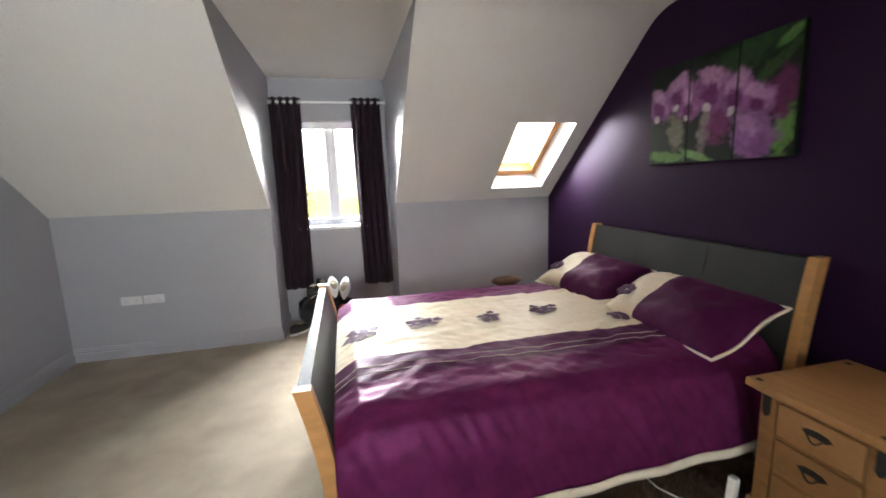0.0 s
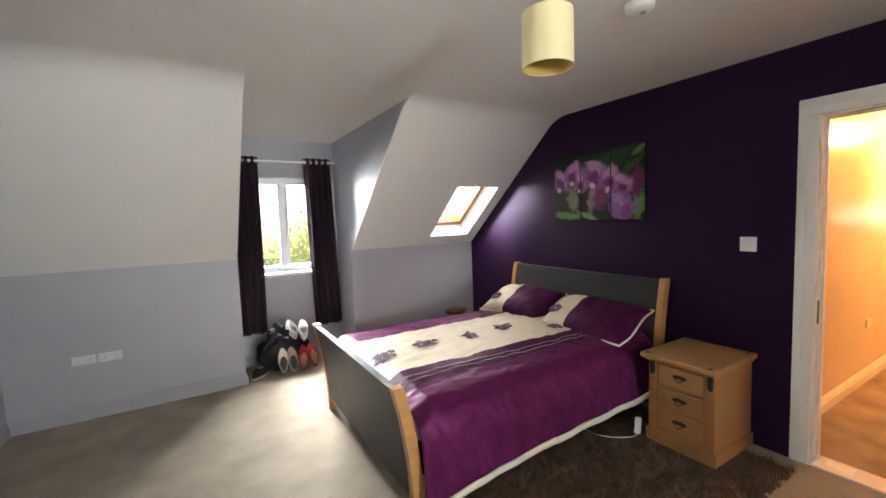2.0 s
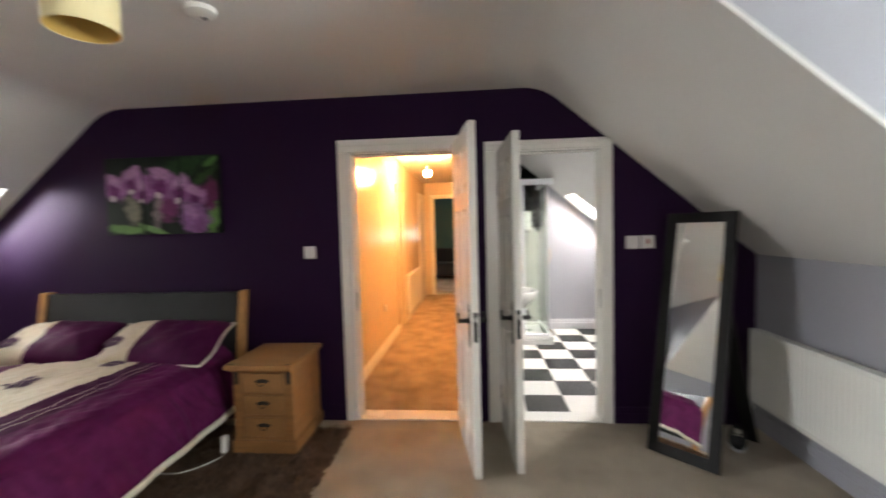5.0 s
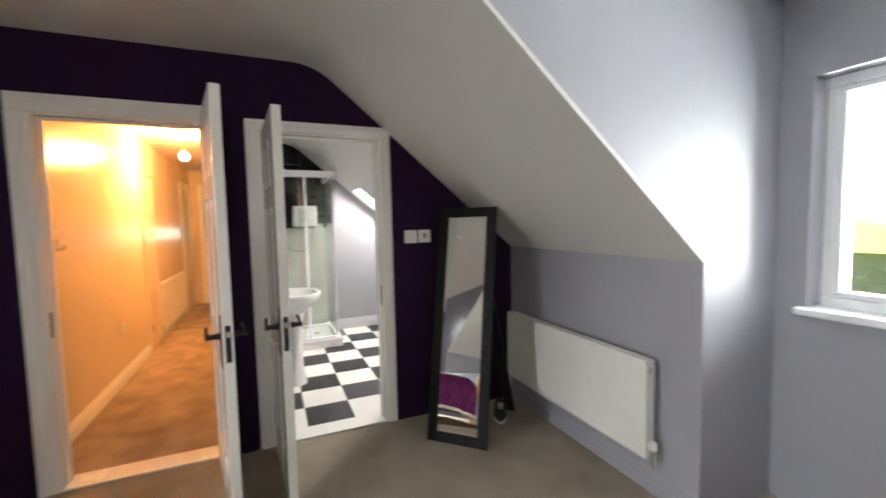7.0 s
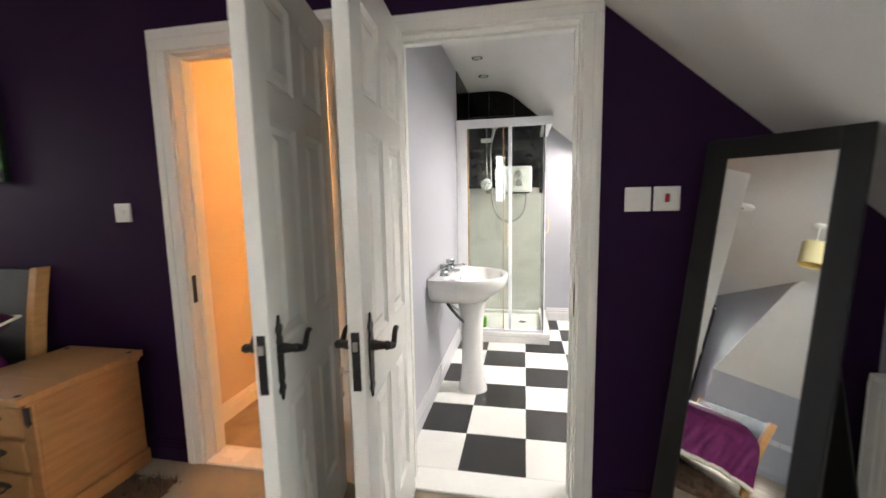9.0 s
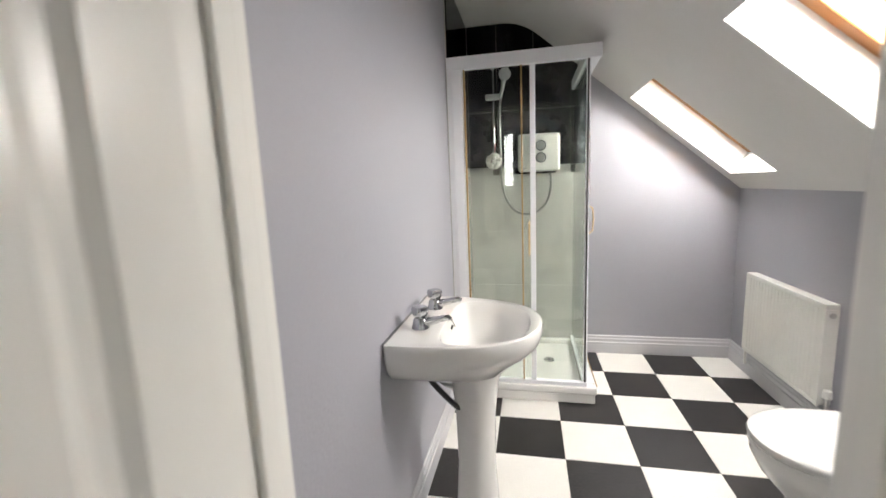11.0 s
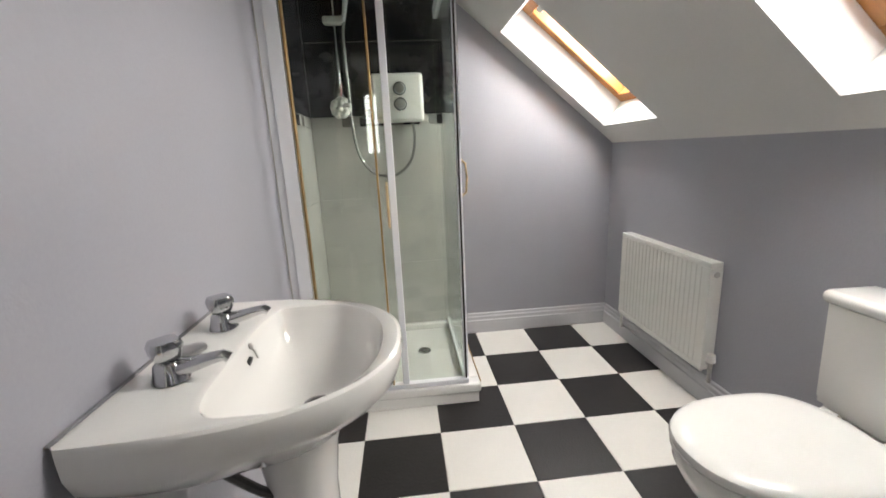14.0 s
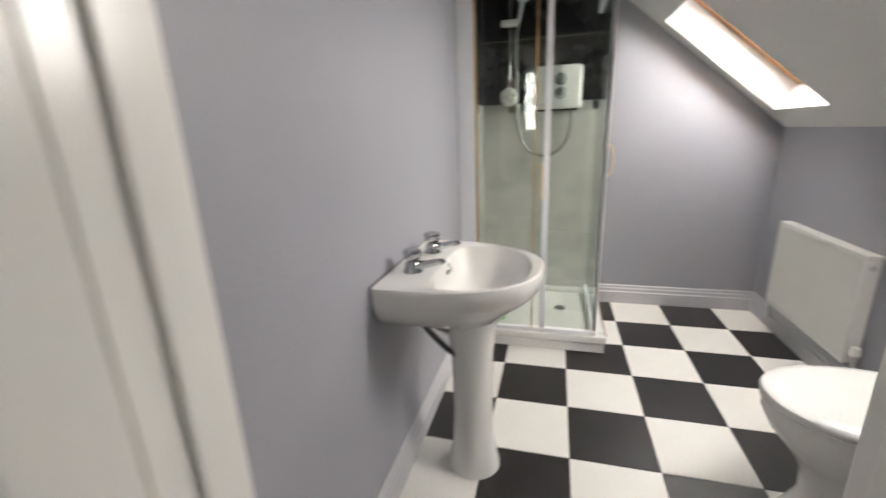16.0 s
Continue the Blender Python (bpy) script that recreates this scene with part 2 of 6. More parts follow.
BLACKTILE = make_mat("black_gloss_tile", (0.0035, 0.0035, 0.004), 0.14, spec=0.14, var=0.3, scale=5, bump=0.02, bump_scale=20)
MARBLE = make_mat("pale_marble_tile", (0.53, 0.52, 0.485), 0.2, var=0.14, scale=7, bump=0.02, bump_scale=20)
WALLGROUT = make_mat("pale_wall_grout", (0.47, 0.46, 0.41), 0.7, var=0.1)
GROUT = make_mat("grey_grout", (0.50, 0.48, 0.44), 0.9, var=0.1)
MOSAIC = make_mat("brown_mosaic_strip", (0.20, 0.18, 0.16), 0.2, var=0.6, scale=22, stretch=(1, 3, 0.1))
TILEBLACK = make_mat("charcoal_floor_tile", (0.020, 0.018, 0.018), 0.34, var=0.35, scale=7, bump=0.10, bump_scale=120)
TILEWHITE = make_mat("white_floor_tile", (0.74, 0.72, 0.68), 0.34, var=0.05, scale=6, bump=0.08, bump_scale=120)
DARKROOM = make_mat("dark_teal_paint", (0.05, 0.11, 0.10), 0.6, var=0.1)
DARKCLOTH = make_mat("black_cloth", (0.015, 0.015, 0.017), 0.8, var=0.3, scale=15, bump=0.4, bump_scale=200)
BAG = make_mat("black_nylon_bag", (0.014, 0.014, 0.016), 0.42, var=0.4, scale=15, bump=0.5, bump_scale=60)
RED = make_mat("red_canvas", (0.38, 0.020, 0.030), 0.6, var=0.2, scale=20)
WHITECLOTH = make_mat("white_trainer_leather", (0.72, 0.72, 0.72), 0.5, var=0.1, scale=20)
BEIGE = make_mat("pale_gold_shoe_leather", (0.46, 0.38, 0.29), 0.4, var=0.2, scale=20)
BLACKINSOLE = make_mat("dark_insole", (0.05, 0.04, 0.035), 0.6, var=0.3, scale=20)
TAN = make_mat("tan_insole", (0.42, 0.33, 0.24), 0.7, var=0.15, scale=20)
HOSEGREY = make_mat("grey_sealant", (0.20, 0.20, 0.21), 0.6, var=0.2, scale=40)
BLACKRUBBER = make_mat("black_rubber_hose", (0.055, 0.055, 0.055), 0.45, var=0.2)
GREEN = make_mat("lime_green_sponge", (0.16, 0.55, 0.03), 0.8, var=0.2, scale=30, bump=0.5, bump_scale=200)
MIRROR = make_mat("mirror_silver", (0.88, 0.89, 0.88), 0.01, metal=1.0, var=0.0)
BULB = make_glow("warm_bulb", (1.0, 0.44, 0.135), 3000.0)
FARLAMP = make_glow("far_lamp_glow", (0.75, 1.0, 0.85), 30.0)
PRINTDARK = make_mat("dark_foliage_print", (0.012, 0.022, 0.012), 0.6, var=0.8, scale=9, other=(0.004, 0.006, 0.004), spec=0.15)
SLATE = make_mat("roof_slate", (0.06, 0.06, 0.065), 0.7, var=0.3, scale=6)
BARK = make_mat("bark", (0.12, 0.09, 0.06), 0.9, var=0.4, scale=8, bump=0.5, bump_scale=30)
LEAF = make_mat("yellow_green_leaves", (0.56, 0.55, 0.26), 0.6, var=0.5, scale=1.5)
lt = LEAF.node_tree
tb, ms = lt.nodes.new("ShaderNodeBsdfTranslucent"), lt.nodes.new("ShaderNodeMixShader")
tb.inputs[0].default_value = (0.70, 0.72, 0.30, 1)
lt.links.new(lt.nodes["Principled BSDF"].outputs[0], ms.inputs[1])
lt.links.new(tb.outputs[0], ms.inputs[2])
lt.links.new(ms.outputs[0], lt.nodes["Material Output"].inputs[0])
GRASS = make_mat("lawn", (0.09, 0.14, 0.03), 0.9, var=0.4, scale=0.8, bump=0.5, bump_scale=40)

# ---- plan ----
XW, XE = -1.23, 2.87          # bedroom, west and east
YS, YN = -0.99, 4.95          # knee walls
ZK, ZC = 1.15, 2.31           # knee height and ceiling height
PITCH = 0.84                  # rise of the slope per metre
YCS, YCN = YS + (ZC - ZK) / PITCH, YN - (ZC - ZK) / PITCH
DX0, DX1 = 0.325, 1.375        # dormers
DN, DS = 5.45, -1.49          # dormer end walls
XB, XEND = 2.99, 5.50         # bathroom
YB = 0.77                     # bathroom wall beside the hall
YH0, YH1 = 0.90, 1.91         # hall


def roofline(bend=0.14, steps=7):
    """The line of the ceiling from the south knee to the north knee, with eased bends."""
    pts = [(YS, ZK)]
    c = math.cos(math.atan(PITCH))
    for i in range(steps + 1):
        t = i / steps
        a = (YCS - bend * c, ZC - bend * c * PITCH)
        b = (YCS + bend, ZC)
        p = [(1 - t) ** 2 * a[k] + 2 * t * (1 - t) * (YCS, ZC)[k] + t * t * b[k] for k in (0, 1)]
        pts.append(tuple(p))
    return pts + [(YS + YN - y, z) for y, z in reversed(pts)]


ROOF = roofline()


def roof_z(y):
    for (a, za), (b, zb) in zip(ROOF, ROOF[1:]):
        if a <= y <= b:
            return za + (zb - za) * (y - a) / max(1e-6, b - a)
    return ZK


def gable(x0, x1, ya, yb, openings=()):
    """A wall across the house under the roof line, with door openings (y0, y1, height)."""
    bm = bmesh.new()
    ys = sorted({ya, yb} | {y for y, z in ROOF if ya < y < yb} | {v for o in openings for v in o[:2]})
    for a, b in zip(ys, ys[1:]):
        mid = (a + b) / 2
        low = max([o[2] for o in openings if o[0] < mid < o[1]] + [0.0])
        prism(bm, [(a, low), (b, low), (b, roof_z(b) + 0.03), (a, roof_z(a) + 0.03)], x0, x1, "x")
    bmesh.ops.remove_doubles(bm, verts=bm.verts, dist=1e-5)
    return bm


def slope(bm, side, x0, x1, holes=(), thick=0.16):
    """A roof slope of the side (+1 north, -1 south) from x0 to x1, with holes (xa, xb, ya, yb); its soffit follows the roof line."""
    line = [p for p in ROOF if (p[0] > (YS + YN) / 2) == (side > 0)]
    if side > 0:
        line = line[::-1]
    ys = sorted({p[0] for p in line} | {v for h in holes for v in h[2:]})
    xs = sorted({x0, x1} | {v for h in holes for v in h[:2]})
    nz = 1 / math.hypot(1, PITCH)
    off = Vector((0, side * PITCH * nz * thick, thick * nz))
    for ya, yb in zip(ys, ys[1:]):
        for xa, xb in zip(xs, xs[1:]):
            mx, my = (xa + xb) / 2, (ya + yb) / 2
            if any(h[0] < mx < h[1] and h[2] < my < h[3] for h in holes):
                continue
            lo = [Vector((x, y, roof_z(y))) for x, y in ((xa, ya), (xb, ya), (xb, yb), (xa, yb))]
            vs = [bm.verts.new(p) for p in lo] + [bm.verts.new(p + off) for p in lo]
            for q in ((0, 3, 2, 1), (4, 5, 6, 7), (0, 1, 5, 4), (1, 2, 6, 5), (2, 3, 7, 6), (3, 0, 4, 7)):
                bm.faces.new([vs[i] for i in q])
    bmesh.ops.remove_doubles(bm, verts=bm.verts, dist=1e-5)
    seen = {}
    for f in list(bm.faces):
        key = tuple(sorted((round(v.co.x, 4), round(v.co.y, 4), round(v.co.z, 4)) for v in f.verts))
        seen.setdefault(key, []).append(f)
    bmesh.ops.delete(bm, geom=[f for fs in seen.values() if len(fs) > 1 for f in fs], context="FACES_ONLY")
    return bm

# ---- structure: bedroom ----
D1 = (0.99, 1.72, 1.91)       # door openings: y from, y to, height
D2 = (0.012, 0.690, 1.885)
LIN = 0.028                   # door lining


def grown(d):
    return (d[0] - LIN, d[1] + LIN, d[2] + LIN)


struct("floor_bedroom", boxm(XW, XE + 0.06, YS, YN, -0.12, 0.0), CARPET, "beige cut-pile bedroom carpet, trodden and slightly soiled", "floor")
bm = bmesh.new()
box(bm, DX0, DX1, YN, DN, -0.12, 0.0)
box(bm, DX0, DX1, DS, YS, -0.12, 0.0)
struct("floor_dormers", bm, CARPET, "beige carpet running into the dormer alcoves", "floor")
struct("wall_east", gable(XE, XE + 0.06, YS, YN, [grown(D1), grown(D2)]), PURPLE, "deep purple satin-painted gable wall of the bedroom", "wall")
WWY0, WWY1, WWZ0, WWZ1 = 0.58, 0.93, 1.12, 2.26
bm = gable(XW - 0.2, XW, YS, YN, [(WWY0, WWY1, WWZ1)])
box(bm, XW - 0.2, XW, WWY0, WWY1, 0, WWZ0)
struct("wall_west", bm, GREY, "lilac-grey painted end wall of the bedroom", "wall")
bm = bmesh.new()
box(bm, XW, DX0 - 0.08, YN, YN + 0.1, 0, ZK)
box(bm, DX1 + 0.08, XE, YN, YN + 0.1, 0, ZK)
struct("wall_north_knee", bm, GREY, "low lilac-grey knee wall under the sloping ceiling", "wall")
bm = bmesh.new()
box(bm, XW, DX0 - 0.08, YS - 0.1, YS, 0, ZK)
box(bm, DX1 + 0.08, XE, YS - 0.1, YS, 0, ZK)
struct("wall_south_knee", bm, GREY, "low lilac-grey knee wall behind the radiator", "wall")
NSKY = (2.235, 2.735, 4.245, 4.835)      # bedroom rooflight opening in plan
BSKY1 = (4.885, 5.385, -0.875, -0.285)
BSKY2 = (3.590, 4.105, -0.885, -0.285)
bm = bmesh.new()
slope(bm, 1, DX1 + 0.001, XE + 0.06, [NSKY])
slope(bm, 1, XW, DX0 - 0.001)
struct("ceiling_slope_north", bm, OFFWHITE, "off-white sloping plaster ceiling on the window side", "ceiling")
bm = bmesh.new()
slope(bm, -1, DX1 + 0.001, XE + 0.06)
slope(bm, -1, XW, DX0 - 0.001)
struct("ceiling_slope_south", bm, OFFWHITE, "off-white sloping plaster ceiling above the radiator", "ceiling")
bm = bmesh.new()
FY0, FY1 = ROOF[8][0], ROOF[-9][0]
box(bm, XW, XE + 0.06, FY0, FY1, ZC, ZC + 0.12)
box(bm, DX0 - 0.1, DX1 + 0.1, FY1, DN, ZC, ZC + 0.12)
box(bm, DX0 - 0.1, DX1 + 0.1, DS, FY0, ZC, ZC + 0.12)
struct("ceiling_bedroom", bm, OFFWHITE, "flat off-white plaster ceiling with a slight sheen", "ceiling")


def cheeks(name, sg, yk, yend):
    bm = bmesh.new()
    line = [p for p in ROOF if (p[0] > 1.98) == (sg > 0)]
    line = sorted(line, key=lambda p: sg * p[0])
    poly = [(yk, 0), (yend, 0), (yend, ZC)] + [(y, min(ZC, z + 0.02)) for y, z in line]
    prism(bm, poly, DX0 - 0.08, DX0, "x")
    prism(bm, poly, DX1, DX1 + 0.08, "x")
    struct(name, bm, GREY, "lilac-grey cheek walls of the dormer", "wall")


cheeks("wall_dormer_north_cheeks", 1, YN, DN)
cheeks("wall_dormer_south_cheeks", -1, YS, DS)


def pierced(y0, y1, wx0, wx1, wz0, wz1):
    bm = bmesh.new()
    box(bm, DX0 - 0.08, wx0, y0, y1, 0, ZC + 0.1)
    box(bm, wx1, DX1 + 0.08, y0, y1, 0, ZC + 0.1)
    box(bm, wx0, wx1, y0, y1, 0, wz0)
    box(bm, wx0, wx1, y0, y1, wz1, ZC + 0.1)
    return bm


WX0, WX1, WZ0, WZ1 = 0.43, 1.25, 0.93, 1.93
struct("wall_dormer_north_end", pierced(DN, DN + 0.22, WX0, WX1, WZ0, WZ1), GREY, "lilac-grey wall around the dormer window", "wall")
struct("wall_dormer_south_end", pierced(DS - 0.22, DS, WX0, WX1, WZ0, WZ1), GREY, "lilac-grey wall around the other dormer window", "wall")


def casement(name, y, sg):
    w = thing(name, "white plastic double casement window in the dormer", "window", None, "", "structure")
    bm = bmesh.new()
    f = 0.045
    for a in ((WX0, WX1, WZ0, WZ0 + f), (WX0, WX1, WZ1 - f, WZ1), (WX0, WX0 + f, WZ0 + f, WZ1 - f), (WX1 - f, WX1, WZ0 + f, WZ1 - f)):
        box(bm, a[0], a[1], y - 0.035, y + 0.035, a[2], a[3], 0.006)
    part("window_frame", bm, UPVC, w)
    mid = (WX0 + WX1) / 2
    part("mullion", boxm(mid - 0.024, mid + 0.024, y - 0.033, y + 0.033, WZ0 + f, WZ1 - f, 0.006), UPVC, w)
    for a, b in ((WX0 + f, mid - 0.024), (mid + 0.024, WX1 - f)):
        s = bmesh.new()
        g = 0.026
        for q in ((a, b, WZ0 + f, WZ0 + f + g), (a, b, WZ1 - f - g, WZ1 - f), (a, a + g, WZ0 + f + g, WZ1 - f - g), (b - g, b, WZ0 + f + g, WZ1 - f - g)):
            box(s, q[0], q[1], y - 0.045, y + 0.028, q[2], q[3], 0.006)
        part("sash", s, UPVC, w)
        p = part("pane", boxm(a + g, b - g, y - 0.004, y + 0.004, WZ0 + f + g, WZ1 - f - g), GLASS, w)
        p.visible_shadow = False
    sill_a, sill_b = sorted((y - sg * 0.03, DN - 0.05 if sg > 0 else DS + 0.05))
    part("window_sill", boxm(WX0 - 0.03, WX1 + 0.03, sill_a, sill_b, WZ0 - 0.03, WZ0 + 0.004, 0.008), UPVC, w)
    return w


casement("window_1", DN + 0.13, 1)
casement("window_2", DS - 0.13, -1)

gw = thing("window_6", "white plastic window in the bedroom end wall", "window", None, "", "structure")
xg = XW - 0.13
bm = bmesh.new()
for a in ((WWY0, WWY1, WWZ0, WWZ0 + 0.07), (WWY0, WWY1, WWZ1 - 0.07, WWZ1), (WWY0, WWY0 + 0.07, WWZ0 + 0.07, WWZ1 - 0.07), (WWY1 - 0.07, WWY1, WWZ0 + 0.07, WWZ1 - 0.07)):
    box(bm, xg - 0.035, xg + 0.035, a[0], a[1], a[2], a[3], 0.006)
part("window_frame", bm, UPVC, gw)
p = part("pane", boxm(xg - 0.004, xg + 0.004, WWY0 + 0.07, WWY1 - 0.07, WWZ0 + 0.07, WWZ1 - 0.07), GLASS, gw)
p.visible_shadow = False
part("window_sill", boxm(xg + 0.036, XW + 0.04, WWY0 + 0.001, WWY1 - 0.001, WWZ0 + 0.001, WWZ0 + 0.025, 0.006), UPVC, gw)


def rooflight(name, hole, side, label):
    """Timber rooflight at the outer end of its white reveal."""
    xa, xb, ya, yb = hole
    w = thing(name, label, "roof window", None, "", "structure")
    nz = 1 / math.hypot(1, PITCH)
    n = Vector((0, side * PITCH * nz, nz))
    up = Vector((0, -side * nz, PITCH * nz))
    yl, yh = (yb, ya) if side > 0 else (ya, yb)
    low, high = Vector((0, yl, roof_z(yl))), Vector((0, yh, roof_z(yh)))
    long = (high - low).length
    mid = Vector(((xa + xb) / 2, 0, 0)) + (low + high) / 2
    m = Matrix.Translation(mid) @ Matrix(((1, 0, 0), (0, up.y, n.y), (0, up.z, n.z))).to_4x4()
    hw, hl = (xb - xa) / 2, long / 2
    bm = bmesh.new()
    t, d0, d1 = 0.02, 0.002, 0.140
    ix, il = 0.035, 0.02
    for sx in (-1, 1):
        vs = [Vector((sx * hw, -hl, d0)), Vector((sx * hw, hl, d0)), Vector((sx * (hw - ix), hl - il, d1)), Vector((sx * (hw - ix), -hl + il, d1))]
        q = [bm.verts.new(m @ v) for v in vs] + [bm.verts.new(m @ (v + Vector((sx * t, 0, 0)))) for v in vs]
        for k in ((0, 1, 2, 3), (4, 5, 6, 7), (0, 1, 5, 4), (1, 2, 6, 5), (2, 3, 7, 6), (3, 0, 4, 7)):
            bm.faces.new([q[i] for i in k])
    for sy in (-1, 1):
        vs = [Vector((-hw, sy * hl, d0)), Vector((hw, sy * hl, d0)), Vector((hw - ix, sy * (hl - il), d1)), Vector((-hw + ix, sy * (hl - il), d1))]
        q = [bm.verts.new(m @ v) for v in vs] + [bm.verts.new(m @ (v + Vector((0, sy * t, 0)))) for v in vs]
        for k in ((0, 1, 2, 3), (4, 5, 6, 7), (0, 1, 5, 4), (1, 2, 6, 5), (2, 3, 7, 6), (3, 0, 4, 7)):
            bm.faces.new([q[i] for i in k])
    part("reveal", bm, REVEAL, w, "white painted splayed reveal")
    fw, fl = hw - ix, hl - il
    b = 0.05
    for q in ((-fw - 0.02, fw + 0.02, -fl - 0.02, -fl + b), (-fw - 0.02, fw + 0.02, fl - b, fl + 0.02), (-fw - 0.02, -fw + b, -fl + b, fl - b), (fw - b, fw + 0.02, -fl + b, fl - b)):
        part("timber_rail", box(bmesh.new(), q[0], q[1], q[2], q[3], 0.141, 0.232, 0.006, 2, m), VELUXWOOD, w, "varnished pine frame member")
    p = part("pane", box(bmesh.new(), -fw + b, fw - b, -fl + b, fl - b, 0.20, 0.208, 0, 2, m), GLASS, w)
    p.visible_shadow = False
    c = bmesh.new()
    box(c, -fw - 0.06, fw + 0.06, -fl - 0.06, -fl - 0.021, 0.165, 0.25, 0, 2, m)
    box(c, -fw - 0.06, fw + 0.06, fl + 0.021, fl + 0.06, 0.165, 0.25, 0, 2, m)
    box(c, -fw - 0.06, -fw - 0.021, -fl - 0.02, fl + 0.02, 0.165, 0.25, 0, 2, m)
    box(c, fw + 0.021, fw + 0.06, -fl - 0.02, fl + 0.02, 0.165, 0.25, 0, 2, m)
    part("flashing", c, SLATE, w)
    part("latch_bar", box(bmesh.new(), -0.09, 0.09, fl - b - 0.03, fl - b - 0.001, 0.128, 0.160, 0.006, 2, m), PLASTIC, w)
    return w


rooflight("window_3", NSKY, 1, "small pine-framed roof window with white splayed reveal")
rooflight("window_4", BSKY1, -1, "pine-framed roof window above the bathroom radiator")
rooflight("window_5", BSKY2, -1, "pine-framed roof window above the toilet")

# ---- structure: bathroom and hall ----
bm = gable(XB - 0.06, XB, YS, YB + 0.06, [grown(D2)])
struct("wall_bathroom_west", bm, GREY, "lilac-grey bathroom wall around the doorway", "wall")
struct("wall_hall_west", gable(XB - 0.06, XB, YB + 0.06, 2.2, [grown(D1)]), HALLPAINT, "cream hall wall around the bedroom doorway", "wall")
struct("wall_bathroom_north", boxm(XB, XEND, YB, YB + 0.06, 0, ZC + 0.02), GREY, "lilac-grey bathroom wall behind the basin", "wall")
struct("wall_bathroom_east", gable(XEND, XEND + 0.06, YS, YB + 0.06), GREY, "lilac-grey bathroom end wall", "wall")
struct("wall_bathroom_knee", boxm(XB, XEND, YS - 0.1, YS, 0, ZK), GREY, "lilac-grey knee wall behind the toilet and radiator", "wall")
bm = bmesh.new()
slope(bm, -1, XB - 0.06, XEND + 0.06, [BSKY2, BSKY1])
struct("ceiling_slope_bathroom", bm, OFFWHITE, "off-white sloping bathroom ceiling pierced by two roof windows", "ceiling")
struct("ceiling_bathroom", boxm(XB - 0.06, XEND + 0.06, FY0, YB + 0.06, ZC, ZC + 0.12), OFFWHITE, "flat strip of off-white bathroom ceiling", "ceiling")

HALLX = 8.45
struct("floor_hall", boxm(XE + 0.06, 12.0, YB + 0.06, 3.2, -0.12, 0.0), HALLCARPET, "tan hall carpet with worn traffic patches", "floor")
struct("wall_hall_south", boxm(XB, HALLX, YB + 0.064, YH0, 0, ZC + 0.02), HALLPAINT, "cream hall wall on the bathroom side", "wall")
struct("wall_hall_north", boxm(XB, HALLX, YH1, YH1 + 0.1, 0, ZC + 0.02), HALLPAINT, "cream satin hall wall lit by a warm bulb", "wall")
struct("ceiling_hall", boxm(XB - 0.06, 12.0, YB + 0.06, 3.2, ZC, ZC + 0.12), OFFWHITE, "off-white hall ceiling", "ceiling")
HD = (1.02, 1.71, 1.98)
bm = bmesh.new()
box(bm, HALLX, HALLX + 0.1, YB + 0.06, HD[0] - LIN, 0, ZC)
box(bm, HALLX, HALLX + 0.1, HD[1] + LIN, 3.2, 0, ZC)
box(bm, HALLX, HALLX + 0.1, HD[0] - LIN, HD[1] + LIN, HD[2] + LIN, ZC)
struct("wall_hall_east", bm, HALLPAINT, "cream wall at the far end of the hall", "wall")
bm = bmesh.new()
box(bm, 12.0, 12.1, -0.5, 3.2, 0, ZC)
box(bm, HALLX + 0.1, 12.0, 3.2, 3.3, 0, ZC)
box(bm, HALLX + 0.1, 12.0, -0.6, -0.5, 0, ZC)
struct("wall_far_room", bm, DARKROOM, "dark teal walls of the unlit room beyond the hall", "wall")
struct("floor_far_room", boxm(HALLX + 0.1, 12.0, -0.5, YB + 0.06, -0.12, 0), HALLCARPET, "tan carpet of the unlit room", "floor")
struct("ceiling_far_room", boxm(HALLX + 0.1, 12.0, -0.5, YB + 0.06, ZC, ZC + 0.12), OFFWHITE, "ceiling of the unlit room", "ceiling")


